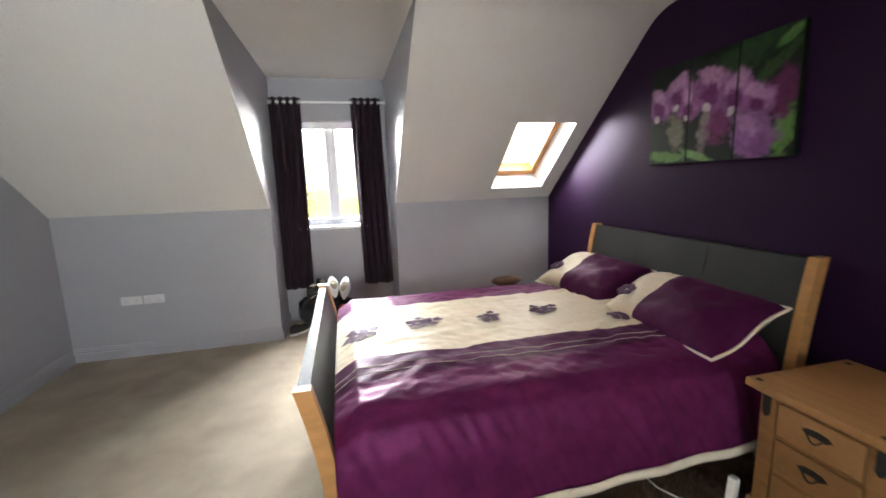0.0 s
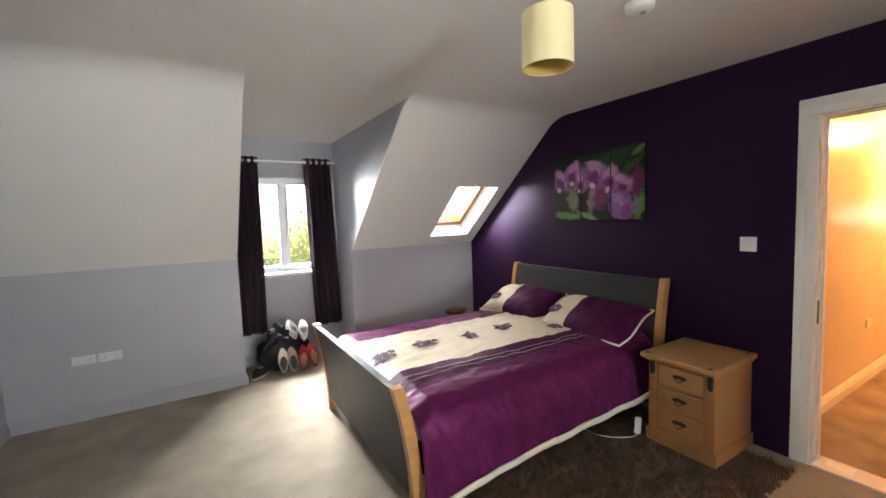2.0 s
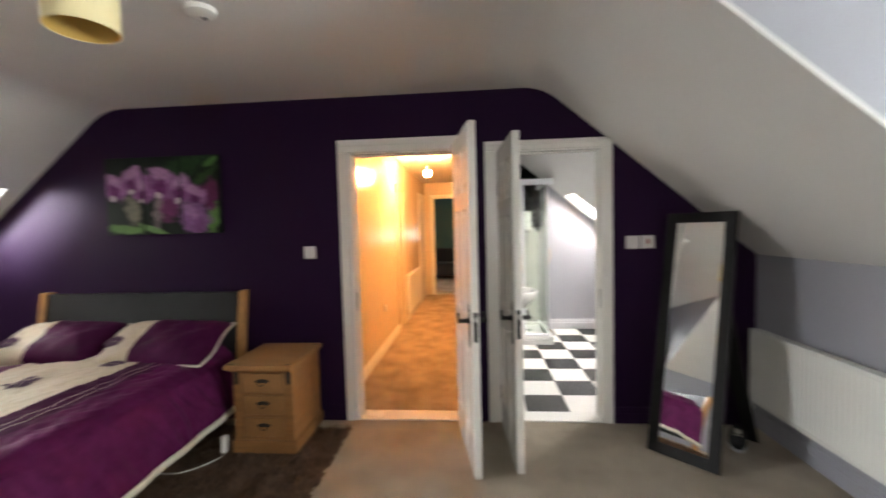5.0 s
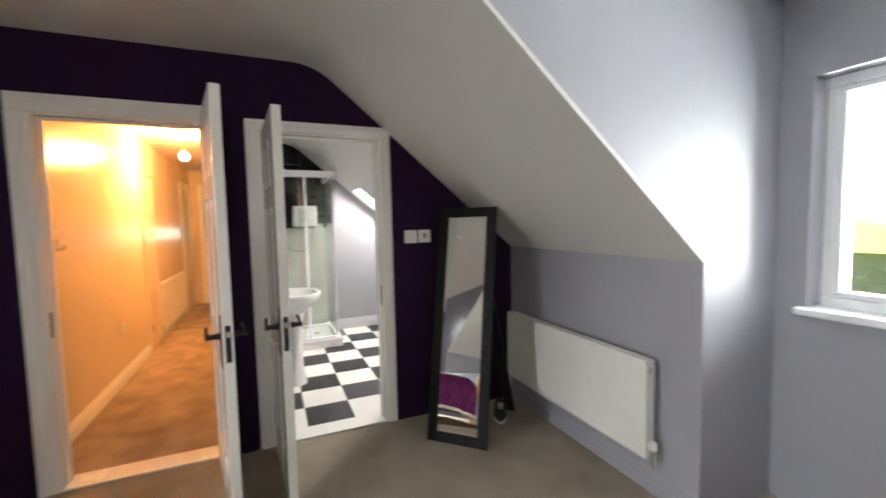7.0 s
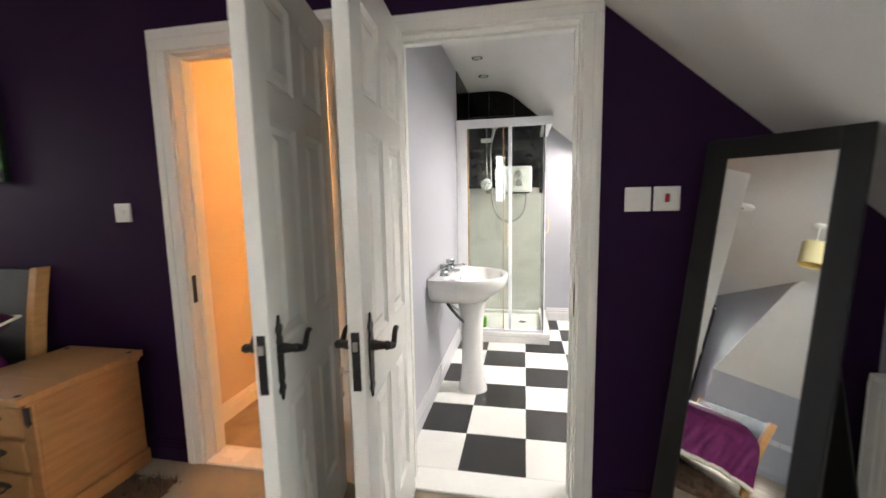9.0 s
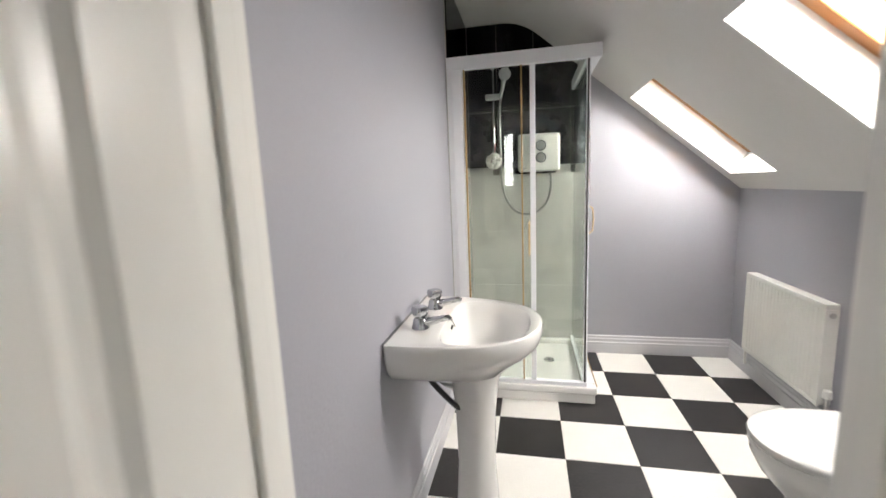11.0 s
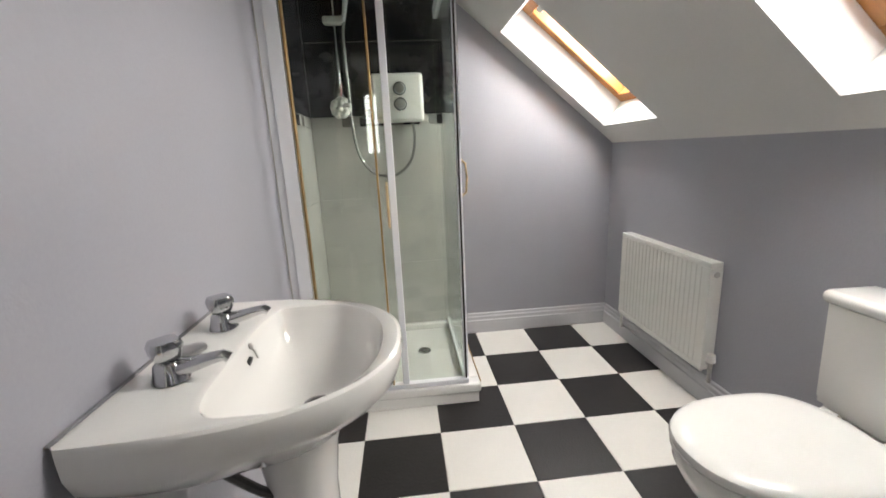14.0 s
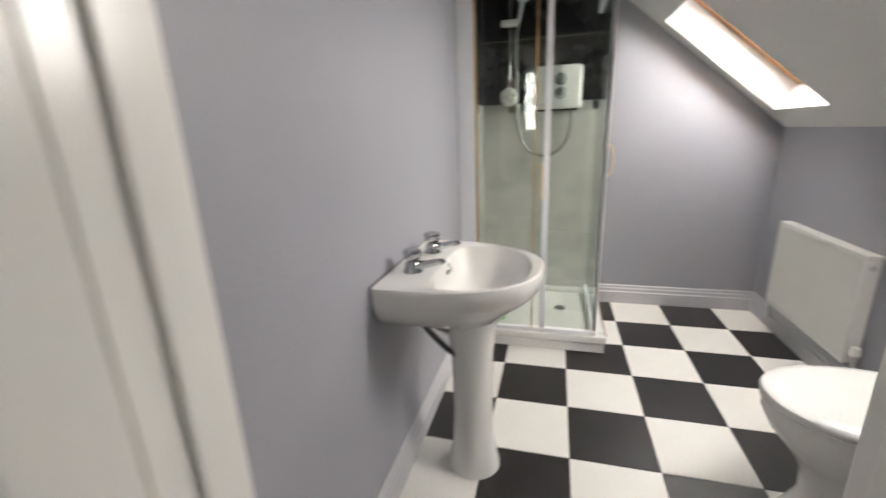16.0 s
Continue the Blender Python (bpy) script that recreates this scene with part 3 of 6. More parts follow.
def lining(name, d, x0, x1, w, left, right, label, stops=True):
    """Door lining with stops, architraves on both faces and a threshold."""
    t = thing(name, label, "door frame", None, "", "structure")
    y0, y1, h = d
    bm = bmesh.new()
    box(bm, x0, x1, y0 - LIN, y0, 0, h + LIN)
    box(bm, x0, x1, y1, y1 + LIN, 0, h + LIN)
    box(bm, x0, x1, y0, y1, h, h + LIN)
    part("door_lining", bm, GLOSS, t)
    if stops:
        bm = bmesh.new()
        xs = x0 + 0.05
        box(bm, xs, xs + 0.035, y0, y0 + 0.012, 0.012, h, 0.002)
        box(bm, xs, xs + 0.035, y1 - 0.012, y1, 0.012, h, 0.002)
        box(bm, xs, xs + 0.035, y0 + 0.012, y1 - 0.012, h - 0.012, h, 0.002)
        part("door_stop", bm, GLOSS, t)
    for xa, sg in ((x0, -1), (x1, 1)):
        for a, b, za, zb in ((y0 - left, y0 - 0.008, 0, h + 0.008), (y1 + 0.008, y1 + right, 0, h + 0.008), (y0 - left, y1 + right, h + 0.008, h + w)):
            if sg > 0 and (a < YS or b > 9):
                continue
            bm = bmesh.new()
            lo, hi = sorted((xa, xa + sg * 0.018))
            box(bm, lo, hi, a, b, za, zb, 0.005)
            lo, hi = sorted((xa + sg * 0.018, xa + sg * 0.024))
            horizontal = zb - za < 0.3
            if horizontal:
                box(bm, lo, hi, a + 0.012, b - 0.012, za + (zb - za) * 0.5, zb - 0.014, 0.003)
            else:
                out = a < y0 - 0.02 and b < y0 + 0.02
                m0, m1 = (a + 0.012, a + (b - a) * 0.5) if out else (a + (b - a) * 0.5, b - 0.012)
                box(bm, lo, hi, m0, m1, za, zb, 0.003)
            part("architrave", bm, GLOSS, t)
    part("threshold", boxm(x0 - 0.015, x1 + 0.012, y0 + 0.001, y1 - 0.001, 0.001, 0.014, 0.004), GLOSS, t, "white painted timber threshold strip")
    part("strike_plate", boxm(x0 + 0.008, x0 + 0.03, (y0 + 0.0005) if d is D2 else (y1 - 0.0025), (y0 + 0.0025) if d is D2 else (y1 - 0.0005), 0.80, 0.93), IRON, t)
    return t


lining("door_frame_hall", D1, XE, XB, 0.10, 0.058, 0.097, "cream-white gloss door frame round the hall doorway")
lining("door_frame_bathroom", D2, XE, XB, 0.073, 0.079, 0.097, "cream-white gloss door frame round the bathroom doorway")
lining("door_frame_far", HD, HALLX, HALLX + 0.1, 0.08, 0.08, 0.08, "white door frame at the end of the hall", False)


def skirting(bm, p, q, h=0.132, t=0.016, side=1):
    """Moulded skirting from p to q, standing to the left of that line (side 1)."""
    p, q = Vector((*p, 0)), Vector((*q, 0))
    d = (q - p).normalized()
    n = Vector((-d.y, d.x, 0)) * side
    prof = [(0, 0), (t, 0), (t, h * 0.62), (t * 0.7, h * 0.66), (t * 0.7, h * 0.80), (t * 0.42, h * 0.86), (t * 0.42, h * 0.95), (t * 0.15, h), (0, h)]
    a = [bm.verts.new(p + n * u + Vector((0, 0, v))) for u, v in prof]
    b = [bm.verts.new(q + n * u + Vector((0, 0, v))) for u, v in prof]
    k = len(prof)
    for i in range(k):
        bm.faces.new((a[i], b[i], b[(i + 1) % k], a[(i + 1) % k]))
    bm.faces.new(a)
    bm.faces.new(list(reversed(b)))


bm = bmesh.new()
skirting(bm, (XEND, -0.02), (XEND, YS), side=-1)
skirting(bm, (XEND - 0.017, YS), (XB, YS), side=-1)
skirting(bm, (XB + 0.03, YB), (4.72, YB), side=-1)
struct("baseboard_bathroom", bm, SKIRT, "lilac-grey moulded skirting round the bathroom", "skirting")
bm = bmesh.new()
skirting(bm, (DX0, YN), (XW, YN), 0.11)
skirting(bm, (XE, YN), (DX1, YN), 0.11)
skirting(bm, (XW, YN - 0.02), (XW, YS + 0.02), 0.11)
skirting(bm, (DX0, DN), (DX0, YN - 0.016), 0.11)
skirting(bm, (DX1, DN), (DX0 + 0.02, DN), 0.11)
skirting(bm, (DX1, YN - 0.016), (DX1, DN - 0.02), 0.11)
skirting(bm, (DX1, YS), (XE - 0.02, YS), 0.11)
skirting(bm, (XW + 0.02, YS), (DX0, YS), 0.11)
struct("baseboard_bedroom", bm, GREY, "lilac-grey painted skirting round the bedroom", "skirting")
bm = bmesh.new()
skirting(bm, (XE, YS + 0.02), (XE, -0.07), 0.11)
skirting(bm, (XE, 0.803), (XE, 0.931), 0.11)
skirting(bm, (XE, 1.818), (XE, YN - 0.02), 0.11)
struct("baseboard_purple_wall", bm, PURPLE, "purple painted skirting along the purple wall", "skirting")
bm = bmesh.new()
skirting(bm, (HALLX, YH1), (5.925, YH1), 0.11)
skirting(bm, (5.415, YH1), (XB + 0.03, YH1), 0.11)
skirting(bm, (XB + 0.03, YH0), (HALLX, YH0), 0.11)
struct("baseboard_hall", bm, GLOSS, "cream gloss skirting along the hall", "skirting")

# ---- doors ----


def lever(side, z, mirror=1):
    """Iron lever on a shaped backplate, on the face of side +1 or -1."""
    bm = bmesh.new()
    prof = [(-0.118, 0.0015), (-0.108, 0.006), (-0.100, 0.008), (-0.093, 0.017), (-0.084, 0.019), (-0.076, 0.012), (-0.068, 0.011), (-0.055, 0.017), (-0.02, 0.015), (0.0, 0.017), (0.03, 0.0155), (0.055, 0.017), (0.064, 0.011), (0.072, 0.013), (0.082, 0.019), (0.092, 0.015), (0.098, 0.008), (0.108, 0.005), (0.122, 0.0015)]
    pts = [(w, zz + z) for zz, w in prof] + [(-w, zz + z) for zz, w in reversed(prof)]
    lo, hi = sorted((side * 0.0005, side * 0.006))
    prism(bm, pts, lo, hi, "y")
    plate = bm
    lv = bmesh.new()
    cyl(lv, (0, side * 0.006, z + 0.03), (0, side * 0.05, z + 0.03), 0.016, 0.009, 14)
    tube(lv, [(0, side * 0.047, z + 0.03), (-0.016 * mirror, side * 0.053, z + 0.024), (-0.034 * mirror, side * 0.055, z + 0.017), (-0.050 * mirror, side * 0.055, z + 0.022), (-0.064 * mirror, side * 0.054, z + 0.038), (-0.076 * mirror, side * 0.053, z + 0.048), (-0.092 * mirror, side * 0.052, z + 0.050), (-0.104 * mirror, side * 0.052, z + 0.048)], [0.013, 0.0105, 0.0095, 0.0085, 0.0075, 0.0075, 0.0085, 0.006])
    return plate, lv


def panel_door(name, hinge, end, height, label):
    h, e = Vector(hinge), Vector(end)
    d = e - h
    W = d.length
    ang = math.degrees(math.atan2(d.y, d.x))
    t = thing(name, label, "door", pose(h.x, h.y, 0.008, 0, 0, ang), "", "structure")
    T = 0.021
    st, mu = 0.098, 0.085
    rails = [(0.0, 0.20), (0.70, 0.86), (height * 0.765, height * 0.765 + 0.095), (height - 0.11, height)]
    bm = bmesh.new()
    box(bm, 0, st, -T, T, 0, height, 0.002, 1)
    box(bm, W - st, W, -T, T, 0, height, 0.002, 1)
    for a, b in rails:
        box(bm, st, W - st, -T + 0.0006, T - 0.0006, a, b)
    mid = W / 2
    for (a0, a1), (b0, b1) in zip(rails, rails[1:]):
        box(bm, mid - mu / 2, mid + mu / 2, -T + 0.0006, T - 0.0006, a1, b0)
    part("leaf", bm, GLOSS, t)
    for (a0, a1), (b0, b1) in zip(rails, rails[1:]):
        for x0, x1 in ((st, mid - mu / 2), (mid + mu / 2, W - st)):
            p = bmesh.new()
            box(p, x0 - 0.002, x1 + 0.002, -0.008, 0.008, a1 - 0.002, b0 + 0.002)
            for s in (-1, 1):
                q0 = [(x0, a1), (x1, a1), (x1, b0), (x0, b0)]
                i1, i2, i3 = 0.012, 0.030, 0.050
                rings = []
                for ins, dep in ((0.0, T - 0.002), (i1, 0.010), (i2, 0.0085), (i3, 0.016)):
                    rings.append([p.verts.new((x, s * dep, z)) for x, z in ((x0 + ins, a1 + ins), (x1 - ins, a1 + ins), (x1 - ins, b0 - ins), (x0 + ins, b0 - ins))])
                for r0, r1 in zip(rings, rings[1:]):
                    for k in range(4):
                        p.faces.new((r0[k], r0[(k + 1) % 4], r1[(k + 1) % 4], r1[k]))
                p.faces.new(rings[-1])
            part("panel", p, GLOSS, t)
    for s in (-1, 1):
        plate, lv = lever(1, 0.0)
        off = Matrix.Translation((W - 0.055, s * T, 0.832))
        if s < 0:
            off = off @ Matrix.Diagonal((1, -1, 1, 1))
        plate.transform(off)
        lv.transform(off)
        hp = part("handle_plate", plate, IRON, t, "black iron handle backplate")
        part("lever", lv, IRON, hp, "black iron lever", True)
    part("lock_faceplate", boxm(W + 0.0003, W + 0.0025, -0.011, 0.011, 0.755, 0.915), IRON, t, "black mortice lock faceplate")
    part("latch", boxm(W + 0.0026, W + 0.010, -0.007, 0.007, 0.865, 0.89, 0.002), STEEL, t)
    for z in (0.22, height - 0.25):
        hb = bmesh.new()
        cyl(hb, (-0.010, -T * 0.6, z - 0.05), (-0.010, -T * 0.6, z + 0.05), 0.0075, None, 10)
        box(hb, -0.034, -0.0005, -T * 0.5, -T * 0.35, z - 0.05, z + 0.05)
        ball(hb, (-0.010, -T * 0.6, z + 0.054), 0.008, 0.008, 0.008, 8, 6)
        ball(hb, (-0.010, -T * 0.6, z - 0.054), 0.008, 0.008, 0.008, 8, 6)
        box(hb, 0.0, 0.03, -T - 0.0015, -T - 0.0002, z - 0.045, z + 0.045)
        part("hinge", hb, IRON, t)
    return t


panel_door("door_1", (2.812, 0.985), (2.172, 0.866), 1.925, "open white six-panel door with black iron handles, beside the hall doorway")
panel_door("door_2", (2.846, 0.682), (2.232, 0.633), 1.876, "open white six-panel bathroom door with black iron handles")

KY = thing("key", "steel key with a second key dangling, in the bathroom door lock", "key", pose(2.232 + 0.055, 0.633 + 0.0045, 0.79, 0, 0, math.degrees(math.atan2(0.633 - 0.682, 2.232 - 2.846))))
bm = bmesh.new()
cyl(bm, (0, -0.024, 0), (0, -0.055, 0), 0.003, None, 8)
tube(bm, [(0.011 * math.cos(a), -0.064, 0.011 * math.sin(a)) for a in [2 * math.pi * j / 12 for j in range(12)]], 0.0022, 6, True)
part("shank", bm, STEEL, KY)
bm = bmesh.new()
box(bm, -0.003, 0.003, -0.066, -0.063, -0.075, -0.012, 0.001)
box(bm, -0.009, 0.003, -0.066, -0.063, -0.075, -0.062)
part("dangling_key", bm, STEEL, KY)

# ---- bed ----
BED = thing("double_bed", "double sleigh bed with black leather panels and beech posts", "bed")


def sleigh(z, z0, z1, lean):
    t = (z - z0) / (z1 - z0)
    return lean * t ** 2.2


def board(y0, y1, xb, z0, z1, lean, thick):
    """A curved panel leaning out towards its top."""
    bm = bmesh.new()
    n = 12
    pts = []
    for i in range(n + 1):
        z = z0 + (z1 - z0) * i / n
        pts.append((xb + sleigh(z, 0.0, z1, lean), z))
    back = [(x + thick, z) for x, z in reversed(pts)]
    prism(bm, pts + back, y0, y1, "y")
    return bm


def sleigh_end(xb, y0, y1, ztop, zlow, lean, thick, name):
    pa = board(y0 + 0.045, y1 - 0.045, xb, zlow, ztop, lean, thick)
    p = part(name, pa, LEATHER, BED, "black leather upholstered panel", True)
    for ya, yb in ((y0, y0 + 0.044), (y1 - 0.044, y1)):
        q = board(ya, yb, xb - 0.007, 0.0, ztop + 0.012, lean, thick + 0.014)
        bmesh.ops.bevel(q, geom=[e for e in q.edges if abs(e.calc_face_angle(0)) > 1.0], offset=0.007, segments=2, affect="EDGES")
        part("post", q, BEECH, BED, "curved beech end post", True)
    return p


sleigh_end(0.822, 2.555, 4.035, 0.672, 0.10, -0.085, 0.042, "footboard")
sleigh_end(2.715, 2.515, 4.105, 0.955, 0.22, 0.095, 0.045, "headboard")
for yy in (3.05, 3.57):
    part("stitched_seam", tube(bmesh.new(), [(2.7145 + sleigh(z, 0.0, 0.955, 0.095), yy, z) for z in [0.60 + 0.35 * i / 12 for i in range(13)]], 0.0022, 6), LEATHER, BED, "stitched leather seam", True)
part("side_rail", boxm(0.85, 2.71, 2.60, 2.63, 0.20, 0.36, 0.006), BLACKWOOD, BED)
part("side_rail", boxm(0.85, 2.71, 3.97, 4.00, 0.20, 0.36, 0.006), BLACKWOOD, BED)
mt = bmesh.new()
box(mt, 0.86, 2.70, 2.64, 3.96, 0.30, 0.53, 0.05, 3)
tagged(link_mesh("mattress", mt, PIPING, True), "ivory double mattress hidden under the duvet on the bed", "mattress")

# the duvet is one draped surface: u runs from foot to head, v from the near hem over the top to the far hem
DV = [(2.475, 0.165), (2.485, 0.30), (2.500, 0.42), (2.535, 0.52), (2.60, 0.572), (2.75, 0.590), (3.0, 0.597), (3.3, 0.600), (3.6, 0.597), (3.85, 0.588), (3.98, 0.565), (4.035, 0.50), (4.05, 0.40), (4.06, 0.30)]
DLEN = [0.0]
for (a, b), (c, d) in zip(DV, DV[1:]):
    DLEN.append(DLEN[-1] + math.hypot(c - a, d - b))


def duvet_at(u, v):
    s = v * DLEN[-1]
    k = max(i for i in range(len(DV) - 1) if DLEN[i] <= s + 1e-9)
    f = (s - DLEN[k]) / (DLEN[k + 1] - DLEN[k])
    y = DV[k][0] + (DV[k + 1][0] - DV[k][0]) * f
    z = DV[k][1] + (DV[k + 1][1] - DV[k][1]) * f
    x = 0.845 + u * 1.80
    top = min(1.0, max(0.0, (z - 0.2) / 0.38))
    w = noise.noise((x * 3.0, y * 7.0 + 2 * noise.noise((x * 2, y * 2, 0)), z * 3)) * 0.016
    w += (0.5 - abs(noise.noise((x * 4.0 + y * 3.0, y * 9.0 - x * 5.0, 3.0)))) * 0.019 - 0.006
    w += (0.5 - abs(noise.noise((x * 11.0, y * 19.0 + x * 6, 6.0)))) * 0.016 - 0.003
    side = 1 - top
    w += (0.45 - abs(noise.noise((x * 15.0 + z * 7.0, z * 3.0 + y, 12.0)))) * 0.055 * min(1.0, max(0.0, (0.555 - z) / 0.10))
    w += (0.45 - abs(noise.noise((x * 7.0 - y * 16.0, x * 9.0 + y * 5.0, 15.0)))) * 0.010 * top
    fold = math.sin(x * 11 + 3.5 * noise.noise((x * 2.2, 0, 1))) * 0.012 * side * noise.noise((x * 1.7, 9, 0)) * 2
    near = -1 if y < 3.2 else 1
    y += near * (fold + 0.4 * w * side + 0.02 * side * noise.noise((x * 4, 5, 0)))
    z += w * (0.4 + 0.15 * top) + 0.010 * math.exp(-((y - 3.3) / 0.5) ** 2)
    z += 0.045 * max(0.0, (u - 0.80) / 0.20) ** 2 * top
    if v < 0.12:
        z += ((u - 0.25) * 0.10 if u > 0.14 else -0.011 - (0.14 - u) * 0.5) * (0.12 - v) / 0.12
    if u < 0.05:
        z -= (0.05 - u) * 1.2 * top
    return Vector((x, y, z))


def v_of_y(yy):
    k = max(i for i in range(len(DV) - 1) if DV[i][0] <= yy)
    f = (yy - DV[k][0]) / (DV[k + 1][0] - DV[k][0])
    return (DLEN[k] + f * (DLEN[k + 1] - DLEN[k])) / DLEN[-1]


V1, V2 = v_of_y(2.93), v_of_y(3.63)
bm = bmesh.new()
NU, NV = 190, 150
grid = sheet(bm, duvet_at, NU, NV)
bm.faces.ensure_lookup_table()
for i, f in enumerate(bm.faces):
    v = (i % (NV - 1) + 0.5) / (NV - 1)
    if V1 < v < V2:
        f.material_index = 1
    elif v < V1 and v > V1 - 0.085:
        f.material_index = 2
    f.smooth = True
duvet = thing("duvet", "plum satin duvet with a cream flowered band, spread over the bed", "duvet")
cover = part("cover", bm, [SATIN, CREAM, DARKSATIN], duvet, "plum satin cover with cream band", True)
md = cover.modifiers.new("thickness", "SOLIDIFY")
md.thickness, md.offset = 0.02, -1
hem = bmesh.new()


def hem_at(u, v):
    p = duvet_at(u, 0.0)
    return p + Vector((0, -0.004 - 0.008 * math.sin(v * math.pi), 0.012 - 0.034 * v))


sheet(hem, hem_at, 90, 5)
hm = part("hem_band", hem, PIPING, duvet, "ivory hem band", True)
hm.modifiers.new("thickness", "SOLIDIFY").thickness = 0.007
for dv in (0.040, 0.062):
    st = bmesh.new()
    tube(st, [duvet_at(i / 120, V1 - dv + 0.002 * math.sin(i * 0.05)) + Vector((0, 0, 0.0015)) for i in range(121)], 0.0010, 5)
    part("stitch_line", st, PIPING, duvet)


def motif(u0, v0, r, turn):
    """A scalloped peony outline laid on the cloth, with paler gaps between its petals."""
    bm = bmesh.new()

    def lay(a, b, h=0.005):
        ca, sa = math.cos(turn), math.sin(turn)
        du, dv = (a * ca - b * sa), (a * sa + b * ca)
        return duvet_at(u0 + du / 1.8, v0 + dv / DLEN[-1]) + Vector((0, 0, h))
    for k in range(9):
        ang = k * 2.4
        rad = r * (0.25 + 0.085 * k ** 0.95)
        cx, cy = rad * math.cos(ang), 0.75 * rad * math.sin(ang)
        pr = r * 0.29
        vs = [bm.verts.new(lay(cx + pr * (1 + 0.18 * math.sin(5 * t)) * math.cos(t), cy + pr * 0.8 * (1 + 0.18 * math.sin(5 * t)) * math.sin(t), 0.004 + 0.0006 * k)) for t in [2 * math.pi * j / 14 for j in range(14)]]
        c = bm.verts.new(lay(cx, cy, 0.0045 + 0.0006 * k))
        for j in range(14):
            bm.faces.new((c, vs[j], vs[(j + 1) % 14]))
    return bm


for yy, xx, r, a in ((3.20, 0.955, 0.100, 0.3), (3.265, 1.275, 0.100, -0.2), (3.235, 1.63, 0.088, 0.9), (3.27, 1.95, 0.095, 0.1), (3.05, 2.28, 0.085, 0.5)):
    part("flower_motif", motif((xx - 0.845) / 1.80, v_of_y(yy), r, a), MOTIF, duvet, "dark plum appliqued flower", True)


def pillow(cx, cy, cz, lx, ly, h, rz, ry, label, split, rx=0):
    p = thing("pillow", label, "pillow", pose(cx, cy, cz, rx, ry, rz), "pillows on the bed")
    bm = bmesh.new()

    def f(sgn):
        def g(u, v):
            a, b = 2 * u - 1, 2 * v - 1
            e = max(0.0, (1 - abs(a) ** 3.2)) ** 0.5 * max(0.0, (1 - abs(b) ** 3.2)) ** 0.5
            pin = 1 - 0.07 * (1 - abs(b)) * abs(a) ** 2
            wv = noise.noise((a * 2.2 + cx * 7, b * 3, sgn)) * 0.015 + noise.noise((a * 6 + cx, b * 7, sgn)) * 0.007
            return Vector((a * lx / 2 * (1 - 0.06 * (1 - abs(b) ** 2) * a * a), b * ly / 2 * pin, sgn * (h / 2 * e + wv * e) + 0.012 * math.sin(a * 4) * (1 - e)))
        return g
    n = 30
    for sgn in (1, -1):
        sheet(bm, f(sgn), n, n)
    bm.faces.ensure_lookup_table()
    for i, fc in enumerate(bm.faces):
        k = i % ((n - 1) * (n - 1))
        v = (k % (n - 1) + 0.5) / (n - 1)
        fc.material_index = 0 if v > split else 1
        fc.smooth = True
    bmesh.ops.remove_doubles(bm, verts=bm.verts, dist=0.003)
    part("pillowcase", bm, [CREAM, DARKSATIN], p, "cream and plum satin pillowcase", True)
    ed = bmesh.new()
    g = f(0)
    loop = [g(i / 16, 0) for i in range(16)] + [g(1, i / 16) for i in range(16)] + [g(1 - i / 16, 1) for i in range(16)] + [g(0, 1 - i / 16) for i in range(16)]
    tube(ed, loop, 0.007, 6, True)
    part("piping", ed, PIPING, p, "ivory piped edge", True)
    fl = bmesh.new()
    for k in range(6):
        ang = k * 1.05
        ball(fl, (-0.08 + 0.03 * math.cos(ang), ly * (split - 0.5) + 0.14 + 0.03 * math.sin(ang), h / 2 - 0.002), 0.026, 0.022, 0.006, 10, 6)
    part("flower_motif", fl, MOTIF, p, "dark plum appliqued flower", True)
    return p


pillow(2.485, 3.64, 0.668, 0.44, 0.68, 0.19, 6, -24, "cream and plum pillow lying by the headboard on the wall side", 0.60)
pillow(2.520, 2.91, 0.662, 0.44, 0.72, 0.19, 2, -25, "cream and plum pillow with ivory piping by the bedside cabinet", 0.66)
# brown cloth lying at the far side of the bed
bm = bmesh.new()
ball(bm, (2.08, 4.10, 0.575), 0.12, 0.05, 0.035)
box(bm, 2.0, 2.16, 4.06, 4.13, 0.10, 0.56, 0.03)
tagged(link_mesh("folded_throw", bm, RUG, True), "brown folded throw hanging at the far edge of the bed", "blanket")

# ---- rug ----
rug = thing("shaggy_rug", "dark brown shaggy rug lying under the bed and bedside cabinet", "rug")
bm = bmesh.new()
sheet(bm, lambda u, v: Vector((1.05 + 1.68 * u + 0.012 * noise.noise((v * 9, 0, u)), 1.735 + 1.9 * v + 0.012 * noise.noise((u * 9, 3, v)), 0.010 + 0.012 * noise.noise((u * 26, v * 26, 0)) + (0.0 if 0.01 < u < 0.99 and 0.01 < v < 0.99 else -0.009))), 110, 110)
part("backing", bm, RUG, rug, "", True)
rng = random.Random(5)
verts, faces = [], []
for i in range(26000):
    x, y = 1.06 + rng.random() * 1.66, 1.74 + rng.random() * 1.15
    lie = noise.noise((x * 7, y * 7, 2.0))
    a, ln, w = lie * 9.0 + rng.gauss(0, 0.6), 0.022 + rng.random() * 0.030, 0.0028
    px, py = -math.sin(a) * w, math.cos(a) * w
    z0 = 0.006
    ex, ey = x + math.cos(a) * ln * 0.7, y + math.sin(a) * ln * 0.7
    k = len(verts)
    verts += [(x - px, y - py, z0), (x + px, y + py, z0), (ex, ey, z0 + ln * 0.8)]
    faces.append((k, k + 1, k + 2))
me = bpy.data.meshes.new("tuft_layer")
me.from_pydata(verts, [], faces)
me.materials.append(RUGPILE)
